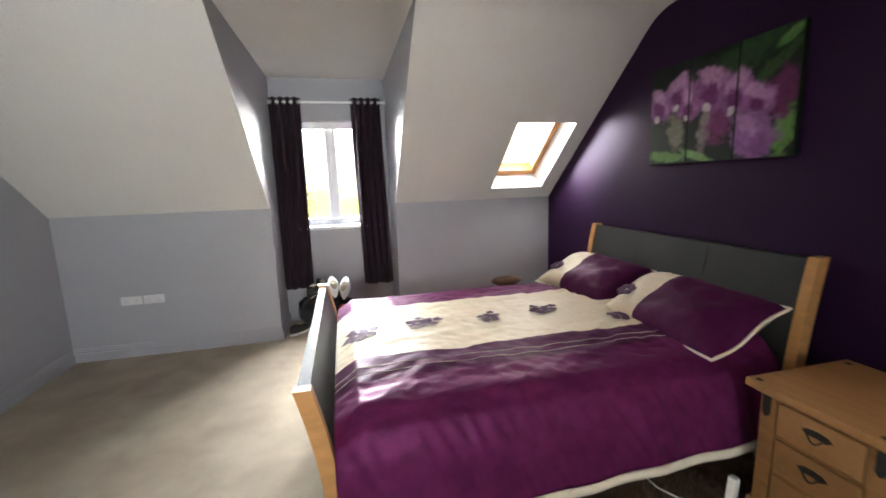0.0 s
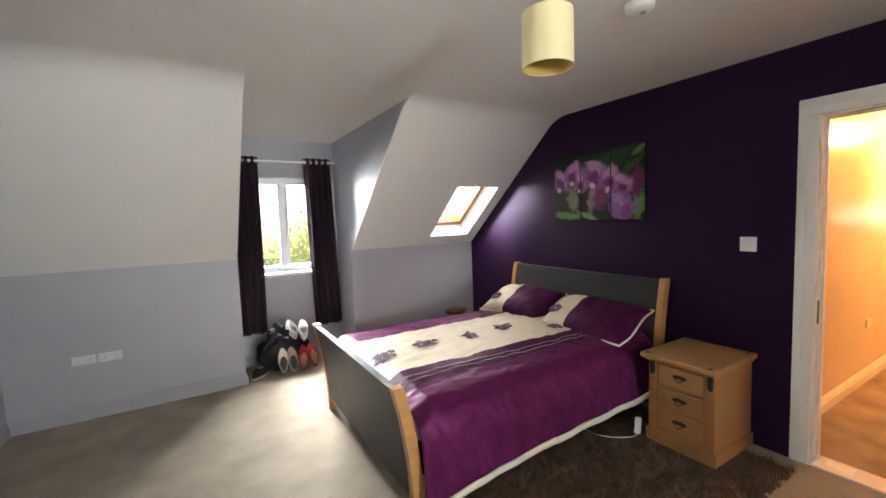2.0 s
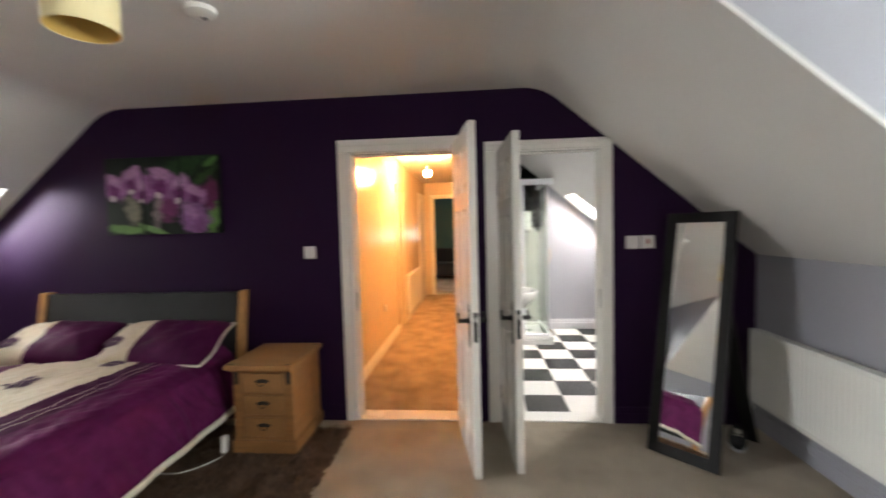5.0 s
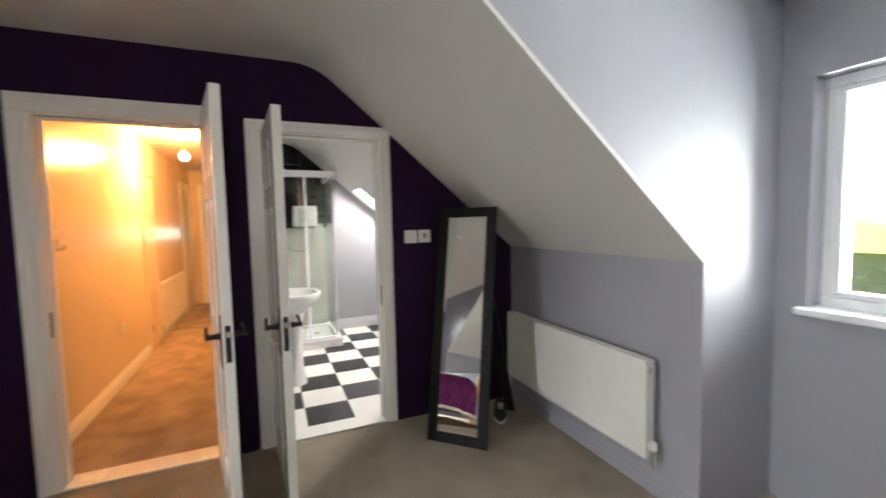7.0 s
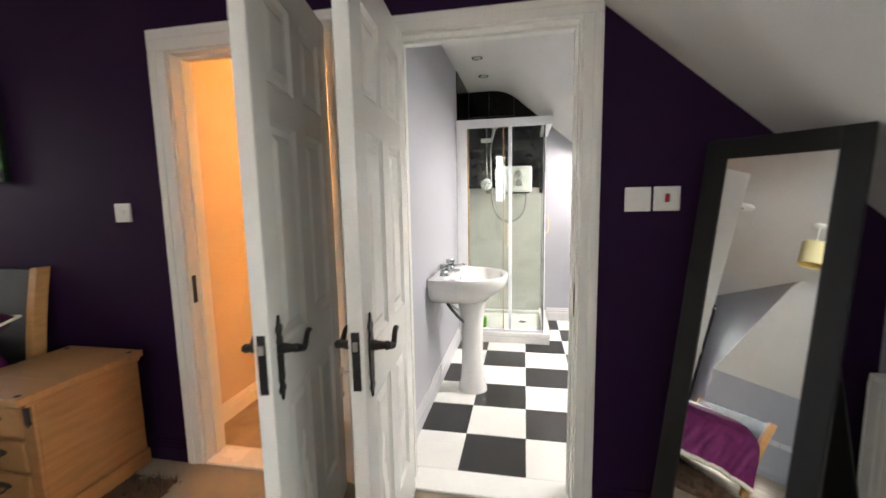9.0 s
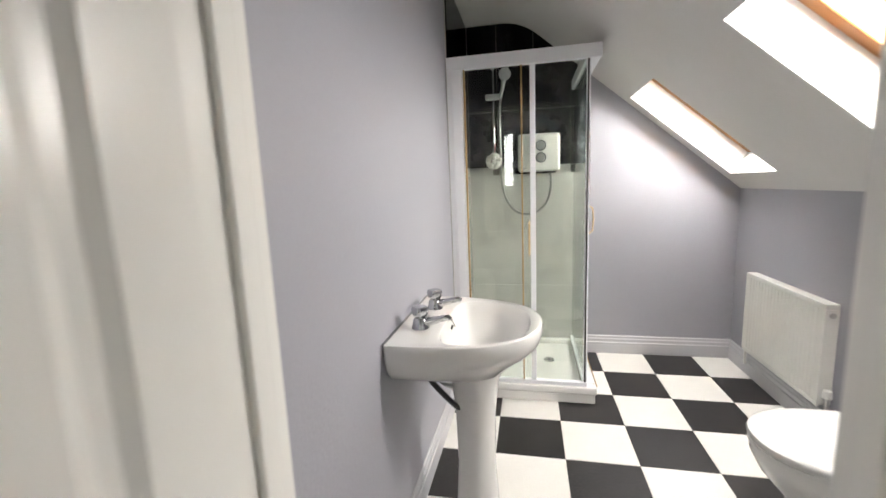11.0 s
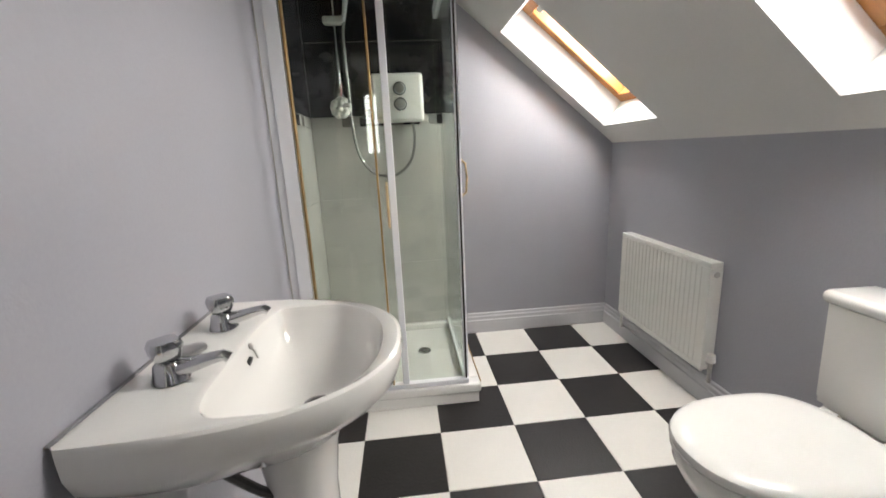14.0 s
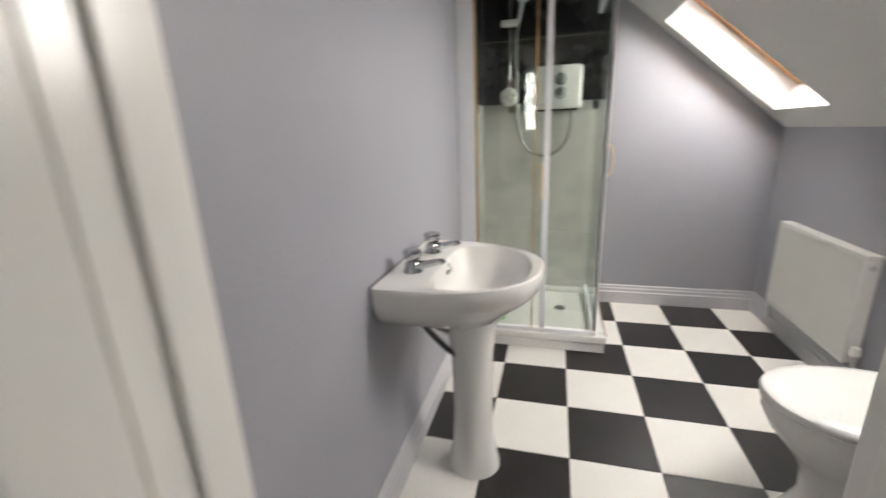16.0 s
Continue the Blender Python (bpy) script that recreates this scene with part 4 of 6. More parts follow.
pile = new("tuft_layer", me)
pile.parent = rug
pile["kind"] = "stuff"

# ---- bedside cabinet ----
NS = thing("bedside_cabinet", "rustic waxed pine bedside cabinet with three drawers and iron fittings", "cabinet")
NX0, NX1, NY0, NY1 = 2.372, 2.80, 1.985, 2.365
part("body", boxm(NX0 + 0.012, NX1, NY0, NY1, 0.085, 0.545, 0.004), PINE, NS)
part("top", boxm(NX0 - 0.055, NX1 + 0.015, NY0 - 0.022, NY1 + 0.025, 0.553, 0.585, 0.008, 3), PINETOP, NS, "thick pine top board")
part("cornice", boxm(NX0 - 0.025, NX1 + 0.004, NY0 - 0.010, NY1 + 0.010, 0.535, 0.5525, 0.005), PINE, NS)
bm = bmesh.new()
box(bm, NX0 - 0.012, NX1 + 0.004, NY0 - 0.014, NY1 + 0.014, 0.022, 0.0995, 0.006)
part("plinth", bm, PINE, NS, "stepped pine plinth")
for ya, yb in ((NY0, NY0 + 0.055), (NY1 - 0.055, NY1)):
    part("front_stile", boxm(NX0 - 0.001, NX0 + 0.0115, ya + 0.0005, yb, 0.10, 0.534, 0.002), PINE, NS)
for k in range(3):
    z0 = 0.122 + k * 0.138
    d = part("drawer", boxm(NX0 - 0.004, NX0 + 0.011, NY0 + 0.062, NY1 - 0.062, z0, z0 + 0.120, 0.006, 3), PINETOP, NS, "pine drawer front")
    h = bmesh.new()
    yc = (NY0 + NY1) / 2
    zc = z0 + 0.070
    prism(h, [(yc - 0.045, zc + 0.004), (yc - 0.03, zc - 0.008), (yc, zc - 0.004), (yc + 0.03, zc - 0.008), (yc + 0.045, zc + 0.004), (yc + 0.03, zc + 0.014), (yc, zc + 0.018), (yc - 0.03, zc + 0.014)], NX0 - 0.0075, NX0 - 0.0045, "x")
    tube(h, [(NX0 - 0.012 - 0.006 * math.sin(math.pi * i / 8), yc - 0.026 + 0.052 * i / 8, zc - 0.022 * math.sin(math.pi * i / 8)) for i in range(9)], 0.003, 6)
    part("drop_handle", h, IRON, d, "black iron drop handle")
for ya in (NY0 + 0.010, NY1 - 0.038):
    sp = bmesh.new()
    prism(sp, [(ya, 0.534), (ya + 0.028, 0.534), (ya + 0.028, 0.46), (ya + 0.014, 0.445), (ya, 0.46)], NX0 - 0.006, NX0 - 0.0015, "x")
    part("corner_strap", sp, IRON, NS, "black iron corner strap")
for xx, yy in ((NX0 - 0.03, NY0 + 0.01), (NX0 - 0.03, NY1 - 0.01), (NX1 - 0.03, NY0 + 0.01), (NX1 - 0.03, NY1 - 0.01)):
    part("stud", ball(bmesh.new(), (xx, yy, 0.585), 0.012, 0.012, 0.004, 10, 6), IRON, NS, "black iron stud")

# ---- triptych picture ----
PIC = thing("flower_triptych", "three-panel canvas print of mauve orchids on the purple wall", "picture")
PY0, PY1, PZ0, PZ1 = 2.69, 3.57, 1.385, 1.948
PRINT = bpy.data.materials.new("photographic_canvas_print")
PRINT.use_nodes = True
pn = PRINT.node_tree.nodes
pa_, pb_ = pn.new("ShaderNodeVertexColor"), pn["Principled BSDF"]
pa_.layer_name = "print"
PRINT.node_tree.links.new(pa_.outputs["Color"], pb_.inputs["Base Color"])
pb_.inputs["Roughness"].default_value, pb_.inputs["Specular IOR Level"].default_value = 0.6, 0.15


def blob(p, q, cy, cz, ry, rz, turn, soft=0.35, rough=0.22, seed=0.0):
    """How far a point of the print lies inside a ragged-edged oval, 0 to 1."""
    dy, dz = p - cy, q - cz
    c, d = math.cos(turn), math.sin(turn)
    u, v = (dy * c + dz * d) / ry, (-dy * d + dz * c) / rz
    r = math.hypot(u, v) + rough * noise.noise((p * 22 + seed, q * 22, seed)) + 0.5 * rough * noise.noise((p * 60, q * 60 + seed, seed))
    return min(1.0, max(0.0, (1 - r) / soft + 0.5))


# orchid heads: y, z, size, tilt
ORCHIDS = ((3.490, 1.725, 0.090, 0.6), (3.345, 1.775, 0.095, -0.5), (3.27, 1.69, 0.075, 0.9), (3.13, 1.755, 0.110, 0.35), (2.985, 1.70, 0.095, -0.7), (2.87, 1.65, 0.075, 0.5))


def print_colour(p, q):
    n1, n2 = noise.noise((p * 9, q * 9, 4.0)), noise.noise((p * 40, q * 40, 7.0))
    col = Vector((0.008, 0.012, 0.009)) * (1.2 + 0.8 * n1)

    def lay(tone, amount):
        nonlocal col
        col = col.lerp(Vector(tone) * (1 + 0.30 * n2 + 0.25 * n1), amount)
    lay((0.020, 0.055, 0.018), 0.9 * blob(p, q, 3.02, 1.85, 0.25, 0.075, -0.35, 0.8, 0.5, 1))
    lay((0.030, 0.075, 0.022), 0.8 * blob(p, q, 2.80, 1.80, 0.13, 0.030, -0.6, 0.6, 0.4, 2))
    lay((0.10, 0.22, 0.06), 0.9 * blob(p, q, 2.745, 1.900, 0.065, 0.022, -0.5, 0.5, 0.3, 3))
    lay((0.10, 0.19, 0.06), blob(p, q, 3.43, 1.425, 0.14, 0.032, 0.10, 0.5, 0.4, 4))
    lay((0.14, 0.26, 0.09), blob(p, q, 3.20, 1.415, 0.12, 0.022, 0.35, 0.5, 0.4, 5))
    lay((0.09, 0.20, 0.05), blob(p, q, 2.745, 1.50, 0.055, 0.095, 0.3, 0.5, 0.5, 6))
    lay((0.12, 0.018, 0.085), 0.9 * blob(p, q, 2.765, 1.665, 0.075, 0.10, 0.2, 0.5, 0.4, 7))
    lay((0.20, 0.19, 0.14), 0.8 * blob(p, q, 3.36, 1.565, 0.055, 0.105, -0.15, 0.5, 0.45, 8))
    lay((0.30, 0.24, 0.25), 0.7 * blob(p, q, 3.16, 1.56, 0.040, 0.115, 0.2, 0.5, 0.45, 9))
    lay((0.16, 0.030, 0.12), 0.9 * blob(p, q, 3.08, 1.58, 0.070, 0.095, 0.3, 0.5, 0.4, 10))
    for k, (cy, cz, r, tilt) in enumerate(ORCHIDS):
        lay((0.225, 0.085, 0.225), blob(p, q, cy, cz, r * 1.05, r * 0.98, tilt, 0.3, 0.35, 20 + k))
        lay((0.43, 0.23, 0.42), 0.85 * blob(p, q, cy + 0.01, cz + r * 0.62, r * 0.80, r * 0.42, tilt, 0.5, 0.4, 30 + k))
        lay((0.36, 0.17, 0.36), 0.7 * blob(p, q, cy - r * 0.62, cz + r * 0.1, r * 0.38, r * 0.62, tilt, 0.6, 0.4, 40 + k))
        lay((0.115, 0.012, 0.105), 0.9 * blob(p, q, cy + r * 0.1, cz - r * 0.22, r * 0.52, r * 0.48, tilt, 0.5, 0.4, 50 + k))
        lay((0.60, 0.52, 0.53), 0.8 * blob(p, q, cy + r * 0.25, cz - r * 0.78, r * 0.24, r * 0.20, tilt, 0.5, 0.4, 60 + k))
    lay((0.22, 0.095, 0.25), blob(p, q, 2.885, 1.495, 0.115, 0.115, 0.5, 0.3, 0.30, 11))
    lay((0.37, 0.19, 0.40), 0.7 * blob(p, q, 2.93, 1.56, 0.075, 0.040, 0.6, 0.7, 0.4, 12))
    lay((0.16, 0.040, 0.17), 0.7 * blob(p, q, 2.85, 1.44, 0.035, 0.065, 0.2, 0.7, 0.4, 13))
    return tuple(min(1.0, max(0.0, c)) for c in col) + (1.0,)


for k in range(3):
    a = PY0 + (PY1 - PY0) * k / 3 + 0.002
    b = PY0 + (PY1 - PY0) * (k + 1) / 3 - 0.002
    panel = part("canvas_panel", boxm(XE - 0.028, XE - 0.0005, a, b, PZ0, PZ1, 0.003), PRINTDARK, PIC, "stretched canvas panel")
    bm = bmesh.new()
    sheet(bm, lambda u, v: Vector((XE - 0.0284, a + 0.003 + (b - a - 0.006) * u, PZ0 + 0.003 + (PZ1 - PZ0 - 0.006) * v)), 62, 116)
    face = part("printed_face", bm, PRINT, panel, "mauve orchids among dark leaves")
    tint = face.data.color_attributes.new("print", "FLOAT_COLOR", "POINT")
    for i, v in enumerate(face.data.vertices):
        tint.data[i].color = print_colour(v.co.y, v.co.z)

# ---- wall fittings in the bedroom ----


def plate(name, x, y, z, w, h, label, group=""):
    t = thing(name, label, "switch", pose(x, y, z), group)
    part("faceplate", boxm(-0.011, -0.0005, -w / 2, w / 2, -h / 2, h / 2, 0.003), PLASTIC, t)
    return t


s = plate("light_switch", XE, 2.045, 1.226, 0.087, 0.087, "white plastic light switch on the purple wall")
part("rocker", boxm(-0.016, -0.0112, -0.012, 0.012, -0.012, 0.012, 0.002), PLASTIC, s)
s = plate("blank_switch_plate", XE, -0.197, 1.248, 0.087, 0.087, "white blank switch plate on the purple wall", "switches beside the bathroom door")
s = plate("shower_switch", XE, -0.294, 1.249, 0.087, 0.087, "white pull-switch plate with a red rocker on the purple wall", "switches beside the bathroom door")
part("red_rocker", boxm(-0.015, -0.0112, -0.008, 0.008, -0.012, 0.018, 0.002), RED, s, "red rocker")


def wall_socket(x, y, z, w, face, label, group=""):
    t = thing("power_socket", label, "socket", pose(x, y, z, 0, 0, face), group)
    part("faceplate", boxm(-w / 2, w / 2, -0.011, -0.0005, -0.034, 0.034, 0.003), GREYPLASTIC, t)
    for k in (-1, 1):
        part("switch_rocker", boxm(k * w * 0.18 - 0.006, k * w * 0.18 + 0.006, -0.014, -0.0112, 0.016, 0.028, 0.001), GREYPLASTIC, t)
        sl = bmesh.new()
        for dx, dz, a, b in ((0, 0.002, 0.002, 0.005), (-0.011, -0.018, 0.004, 0.002), (0.011, -0.018, 0.004, 0.002)):
            box(sl, k * w * 0.25 + dx - a, k * w * 0.25 + dx + a, -0.0117, -0.0111, dz - b, dz + b)
        part("socket_slots", sl, BLACKRUBBER, t)
    return t


wall_socket(-0.775, YN, 0.466, 0.146, 0, "white double power socket on the grey knee wall", "knee wall sockets")
wall_socket(-0.615, YN, 0.466, 0.146, 0, "white double power socket on the grey knee wall", "knee wall sockets")

wall_socket(DX1, 5.26, 0.63, 0.087, 90, "white single power socket on the dormer cheek")
# pendant and smoke alarm
L1 = thing("pendant_lamp", "cream cylindrical pendant lampshade hanging from the bedroom ceiling", "lamp", pose(1.12, 1.955, 0))
bm = bmesh.new()
lathe(bm, [(0.088, 1.965), (0.088, 2.150), (0.0865, 2.150), (0.0865, 1.965), (0.088, 1.965)], 40)
part("shade", bm, SHADE, L1, "cream fabric drum shade", True)
bm = bmesh.new()
lathe(bm, [(0.0858, 1.967), (0.0858, 2.148)], 40)
part("lining", bm, SHADEIN, L1, "ochre inner lining", True)
cord = cyl(bmesh.new(), (0, 0, 2.12), (0, 0, 2.30), 0.003, None, 8)
part("flex", cord, PLASTIC, L1)
part("ceiling_rose", lathe(bmesh.new(), [(0.0, 2.285), (0.02, 2.285), (0.045, 2.300), (0.048, 2.3098)], 28), PLASTIC, L1, "", True)
bm = bmesh.new()
cyl(bm, (0, 0, 2.085), (0, 0, 2.135), 0.016, None, 14)
ball(bm, (0, 0, 2.055), 0.028, 0.028, 0.035)
part("bulb", bm, PLASTIC, L1, "unlit bulb in its holder", True)
bm = bmesh.new()
for k in range(3):
    a = k * 2.094
    cyl(bm, (0, 0, 2.13), (0.086 * math.cos(a), 0.086 * math.sin(a), 2.14), 0.0015, None, 6)
part("shade_ring", bm, STEEL, L1)
A1 = thing("smoke_alarm", "white round smoke alarm on the bedroom ceiling", "smoke alarm", pose(1.67, 1.97, 0))
part("base", lathe(bmesh.new(), [(0.0, 2.284), (0.045, 2.284), (0.058, 2.290), (0.060, 2.3098)], 32), PLASTIC, A1, "", True)
part("test_button", cyl(bmesh.new(), (0.025, 0, 2.2835), (0.025, 0, 2.279), 0.012, None, 16), make_mat("grey_button", (0.3, 0.3, 0.3), 0.5), A1)

# ---- dormer curtains ----
CR = thing("curtain_rail", "slim white curtain pole across the dormer", "curtain rail")
part("pole", cyl(bmesh.new(), (DX0 + 0.002, 5.385, 2.085), (DX1 - 0.002, 5.385, 2.085), 0.011, None, 14), UPVC, CR, "", True)
for xx in (DX0 + 0.006, DX1 - 0.006):
    part("end_socket", cyl(bmesh.new(), (xx - 0.005, 5.385, 2.085), (xx + 0.005, 5.385, 2.085), 0.02, None, 16), UPVC, CR)


def curtain(x0, x1, zb, swing, label):
    c = thing("curtain", label, "curtain", None, "dormer curtains")
    bm = bmesh.new()
    n = 4.5

    def f(u, v):
        z = 2.125 - v * (2.125 - zb)
        x = x0 + (x1 - x0) * u + swing * v ** 1.6
        amp = 0.034 * (1 - 0.25 * v) + 0.01 * v * math.sin(u * 9)
        return Vector((x + 0.010 * math.sin(u * n * 4 * math.pi + 1) * v, 5.385 + amp * math.sin(u * n * 2 * math.pi + 0.5 * math.sin(v * 3)), z + 0.006 * math.sin(u * 14) * v))
    sheet(bm, f, 110, 30)
    cl = part("cloth", bm, CURTAIN, c, "aubergine striped cloth", True)
    cl.modifiers.new("thickness", "SOLIDIFY").thickness = 0.003
    for k in range(9):
        u = (k + 0.5) / 9
        p = f(u, 0.019)
        e = bmesh.new()
        tube(e, [(p.x, 5.385 + 0.022 * math.cos(t), 2.085 + 0.022 * math.sin(t)) for t in [2 * math.pi * j / 14 for j in range(14)]], 0.0035, 6, True)
        part("eyelet", e, STEEL, c, "", True)
    for k in range(5):
        st = bmesh.new()
        u0 = (k + 0.3) / 5
        g = [[st.verts.new(f(u0 + a * 0.019, j / 29) + Vector((0, -0.0035, 0))) for a in range(3)] for j in range(30)]
        for j in range(29):
            for a in range(2):
                st.faces.new((g[j][a], g[j][a + 1], g[j + 1][a + 1], g[j + 1][a]))
        part("woven_stripe", st, STRIPE, c, "silvery woven stripe", True)
    return c


STRIPE = make_mat("mauve_grey_stripe", (0.150, 0.085, 0.130), 0.35, var=0.4, scale=20, sheen=0.4, stretch=(1, 1, 0.2))
curtain(0.325, 0.600, 0.34, -0.02, "aubergine striped eyelet curtain, drawn back beside the dormer window")
curtain(1.045, 1.325, 0.33, 0.035, "aubergine striped eyelet curtain, drawn back beside the dormer window")

# ---- pile of shoes in the dormer ----
BG = thing("holdall_bag", "slumped black nylon holdall on the carpet under the window", "bag")
bm = bmesh.new()
ball(bm, (0, 0, 0), 1, 1, 1, 40, 26)
for v in bm.verts:
    p = v.co.copy()
    k = 1 + 0.14 * noise.noise(p * 2.2) + 0.07 * noise.noise(p * 5)
    v.co = Vector((0.70 + p.x * 0.25 * k, 5.18 + p.y * 0.16 * k, max(0.004, 0.17 + p.z * 0.18 * k)))
part("body", bm, BAG, BG, "", True)
part("strap", tube(bmesh.new(), [(0.50, 5.10, 0.24), (0.54, 5.03, 0.32), (0.62, 5.02, 0.37), (0.70, 5.05, 0.36)], 0.012, 8), BAG, BG)
part("zip", tube(bmesh.new(), [(0.55 + 0.03 * i, 5.15, 0.352 + 0.006 * math.sin(i)) for i in range(10)], 0.004, 6), STEEL, BG)


def shoe(m, upper, label, group="", low=0.05, open_top=True):
    t = thing("shoe", label, "shoe", m, group)
    bm = bmesh.new()
    n = 28

    def outline(a, s):
        x = math.cos(a) * 0.125
        w = 0.040 * (1 + 0.18 * math.cos(a) - 0.16 * math.cos(2 * a))
        return Vector((x * s, math.sin(a) * w * s, 0))
    rings = []
    for s, z in ((0.94, 0.0), (1.0, 0.006), (1.0, 0.02)):
        rings.append([bm.verts.new(outline(2 * math.pi * j / n, s) + Vector((0, 0, z))) for j in range(n)])
    for a, b in zip(rings, rings[1:]):
        for j in range(n):
            bm.faces.new((a[j], a[(j + 1) % n], b[(j + 1) % n], b[j]))
    bm.faces.new(rings[0])
    part("sole", bm, WHITECLOTH if upper is not WHITECLOTH else PLASTIC, t, "", True)
    bm = bmesh.new()
    rings = []
    for s, z in ((0.985, 0.0205), (0.98, low * 0.7), (0.86, low), (0.70, low * 1.15)):
        ring = []
        for j in range(n):
            p = outline(2 * math.pi * j / n, s)
            heel = max(0.0, -p.x / 0.125)
            if s < 0.9:
                p.x = p.x * 0.8 - 0.03
            ring.append(bm.verts.new(p + Vector((0, 0, z + 0.012 * heel * (z > 0.03)))))
        rings.append(ring)
    for a, b in zip(rings, rings[1:]):
        for j in range(n):
            bm.faces.new((a[j], a[(j + 1) % n], b[(j + 1) % n], b[j]))
    part("upper", bm, upper, t, "", True)
    bm = bmesh.new()
    bm.faces.new([bm.verts.new(outline(2 * math.pi * j / n, 0.95) + Vector((0, 0, 0.022))) for j in range(n)])
    part("insole", bm, BLACKINSOLE if upper is BEIGE else TAN, t, "insole")
    if low > 0.06:
        lc = bmesh.new()
        for k in range(4):
            cyl(lc, (0.045 - 0.02 * k, -0.02, low + 0.004 + 0.003 * k), (0.045 - 0.02 * k, 0.02, low + 0.004 + 0.003 * k), 0.004, None, 6)
        part("laces", lc, PIPING, t)
    return t


shoe(pose(0.66, 5.020, 0.125, 0, -68, 84), BEIGE, "pale gold flat shoe with dark insole, propped against the bag", "flat shoes")
shoe(pose(0.74, 5.005, 0.125, 0, -68, 92), BEIGE, "pale gold flat shoe with dark insole, propped against the bag", "flat shoes")
shoe(pose(0.85, 5.00, 0.125, 0, -66, 80), RED, "red canvas shoe, propped against the bag", "red shoes")
shoe(pose(0.93, 5.00, 0.13, 0, -64, 100), RED, "red canvas shoe, propped against the bag", "red shoes")
shoe(pose(0.775, 5.14, 0.372, 0, -32, 100), WHITECLOTH, "white leather trainer on top of the bag", "white trainers", 0.07)
shoe(pose(0.885, 5.12, 0.355, 0, -34, 80), WHITECLOTH, "white leather trainer on top of the bag", "white trainers", 0.07)
shoe(pose(0.60, 5.15, 0.340, 0, -12, 70), DARKCLOTH, "black trainer on top of the bag", "dark trainers", 0.07)
shoe(pose(0.68, 5.19, 0.362, 0, -20, 115), DARKCLOTH, "black trainer on top of the bag", "dark trainers", 0.07)
shoe(pose(0.46, 5.08, 0.004, 0, 0, 50), DARKCLOTH, "black trainer on the carpet beside the bag", "dark trainers", 0.07)
shoe(pose(2.60, -0.72, 0.004, 0, 0, 150), DARKCLOTH, "black trainer with white sole on the carpet behind the mirror", "", 0.07)

# ---- extension lead by the bed ----
EX = thing("extension_lead", "white extension socket and cable beside the bed", "cable")
part("socket_block", box(bmesh.new(), -0.016, 0.016, -0.016, 0.016, -0.05, 0.05, 0.005, 2, pose(2.35, 2.425, 0.085, 0, 8, 10)), PLASTIC, EX)
part("cable", tube(bmesh.new(), [(2.345, 2.425, 0.04), (2.32, 2.42, 0.03), (2.27, 2.41, 0.04), (2.20, 2.43, 0.05), (2.15, 2.48, 0.045), (2.12, 2.56, 0.035), (2.12, 2.7, 0.03)], 0.0028, 8), PLASTIC, EX, "white cable", True)

# ---- leaning mirror ----
m_low, m_high = Vector((2.388, -0.287, 0.0)), Vector((2.626, -0.514, 1.425))
uy = (m_high - m_low).normalized()
ux = Vector((-0.276, -0.272, 0.010))
ux = (ux - uy * ux.dot(uy)).normalized()
un = ux.cross(uy).normalized()
flip = un.x > 0
if flip:
    un = -un
MW, MH = 0.382, 1.458
corner = m_low - ux * MW / 2
mm = Matrix.Translation(corner + Vector((0, 0, max(0.004, 0.004 - ux.z * MW) + 0.006))) @ Matrix((ux, uy, un)).transposed().to_4x4()
MR = thing("standing_mirror", "tall standing mirror in a broad black wooden frame", "mirror", mm)
fw = 0.062
for nm, a in (("frame_stile", (0, fw, 0, MH)), ("frame_stile", (MW - fw, MW, 0, MH)), ("frame_rail", (fw, MW - fw, 0, fw)), ("frame_rail", (fw, MW - fw, MH - fw, MH))):
    part(nm, boxm(a[0], a[1], a[2], a[3], -0.018, 0.006, 0.003), BLACKWOOD, MR)
part("mirror_glass", boxm(fw, MW - fw, fw, MH - fw, -0.006, 0.0), MIRROR, MR, "silvered mirror glass")
part("back_board", boxm(0.005, MW - 0.005, 0.005, MH - 0.005, -0.024, -0.0185), BLACKWOOD, MR)
inv = mm.inverted()
foot, hingep = inv @ Vector((2.625, -0.815, 0.012)), Vector((MW * 0.62, MH * 0.86, -0.03))
st = bmesh.new()
d = foot - hingep
side = Vector((1, 0, 0))
wd = 0.035
vs = []
for p, w in ((hingep, 0.05), (foot, 0.035)):
    for sx in (-1, 1):
        for sz in (0, 0.018):
            vs.append(st.verts.new(p + side * sx * w + Vector((0, 0, -sz))))
for q in ((0, 1, 3, 2), (4, 6, 7, 5), (0, 2, 6, 4), (1, 5, 7, 3), (0, 4, 5, 1), (2, 3, 7, 6)):
    st.faces.new([vs[i] for i in q])
part("easel_leg", st, BLACKWOOD, MR, "black easel leg")

# ---- radiators ----


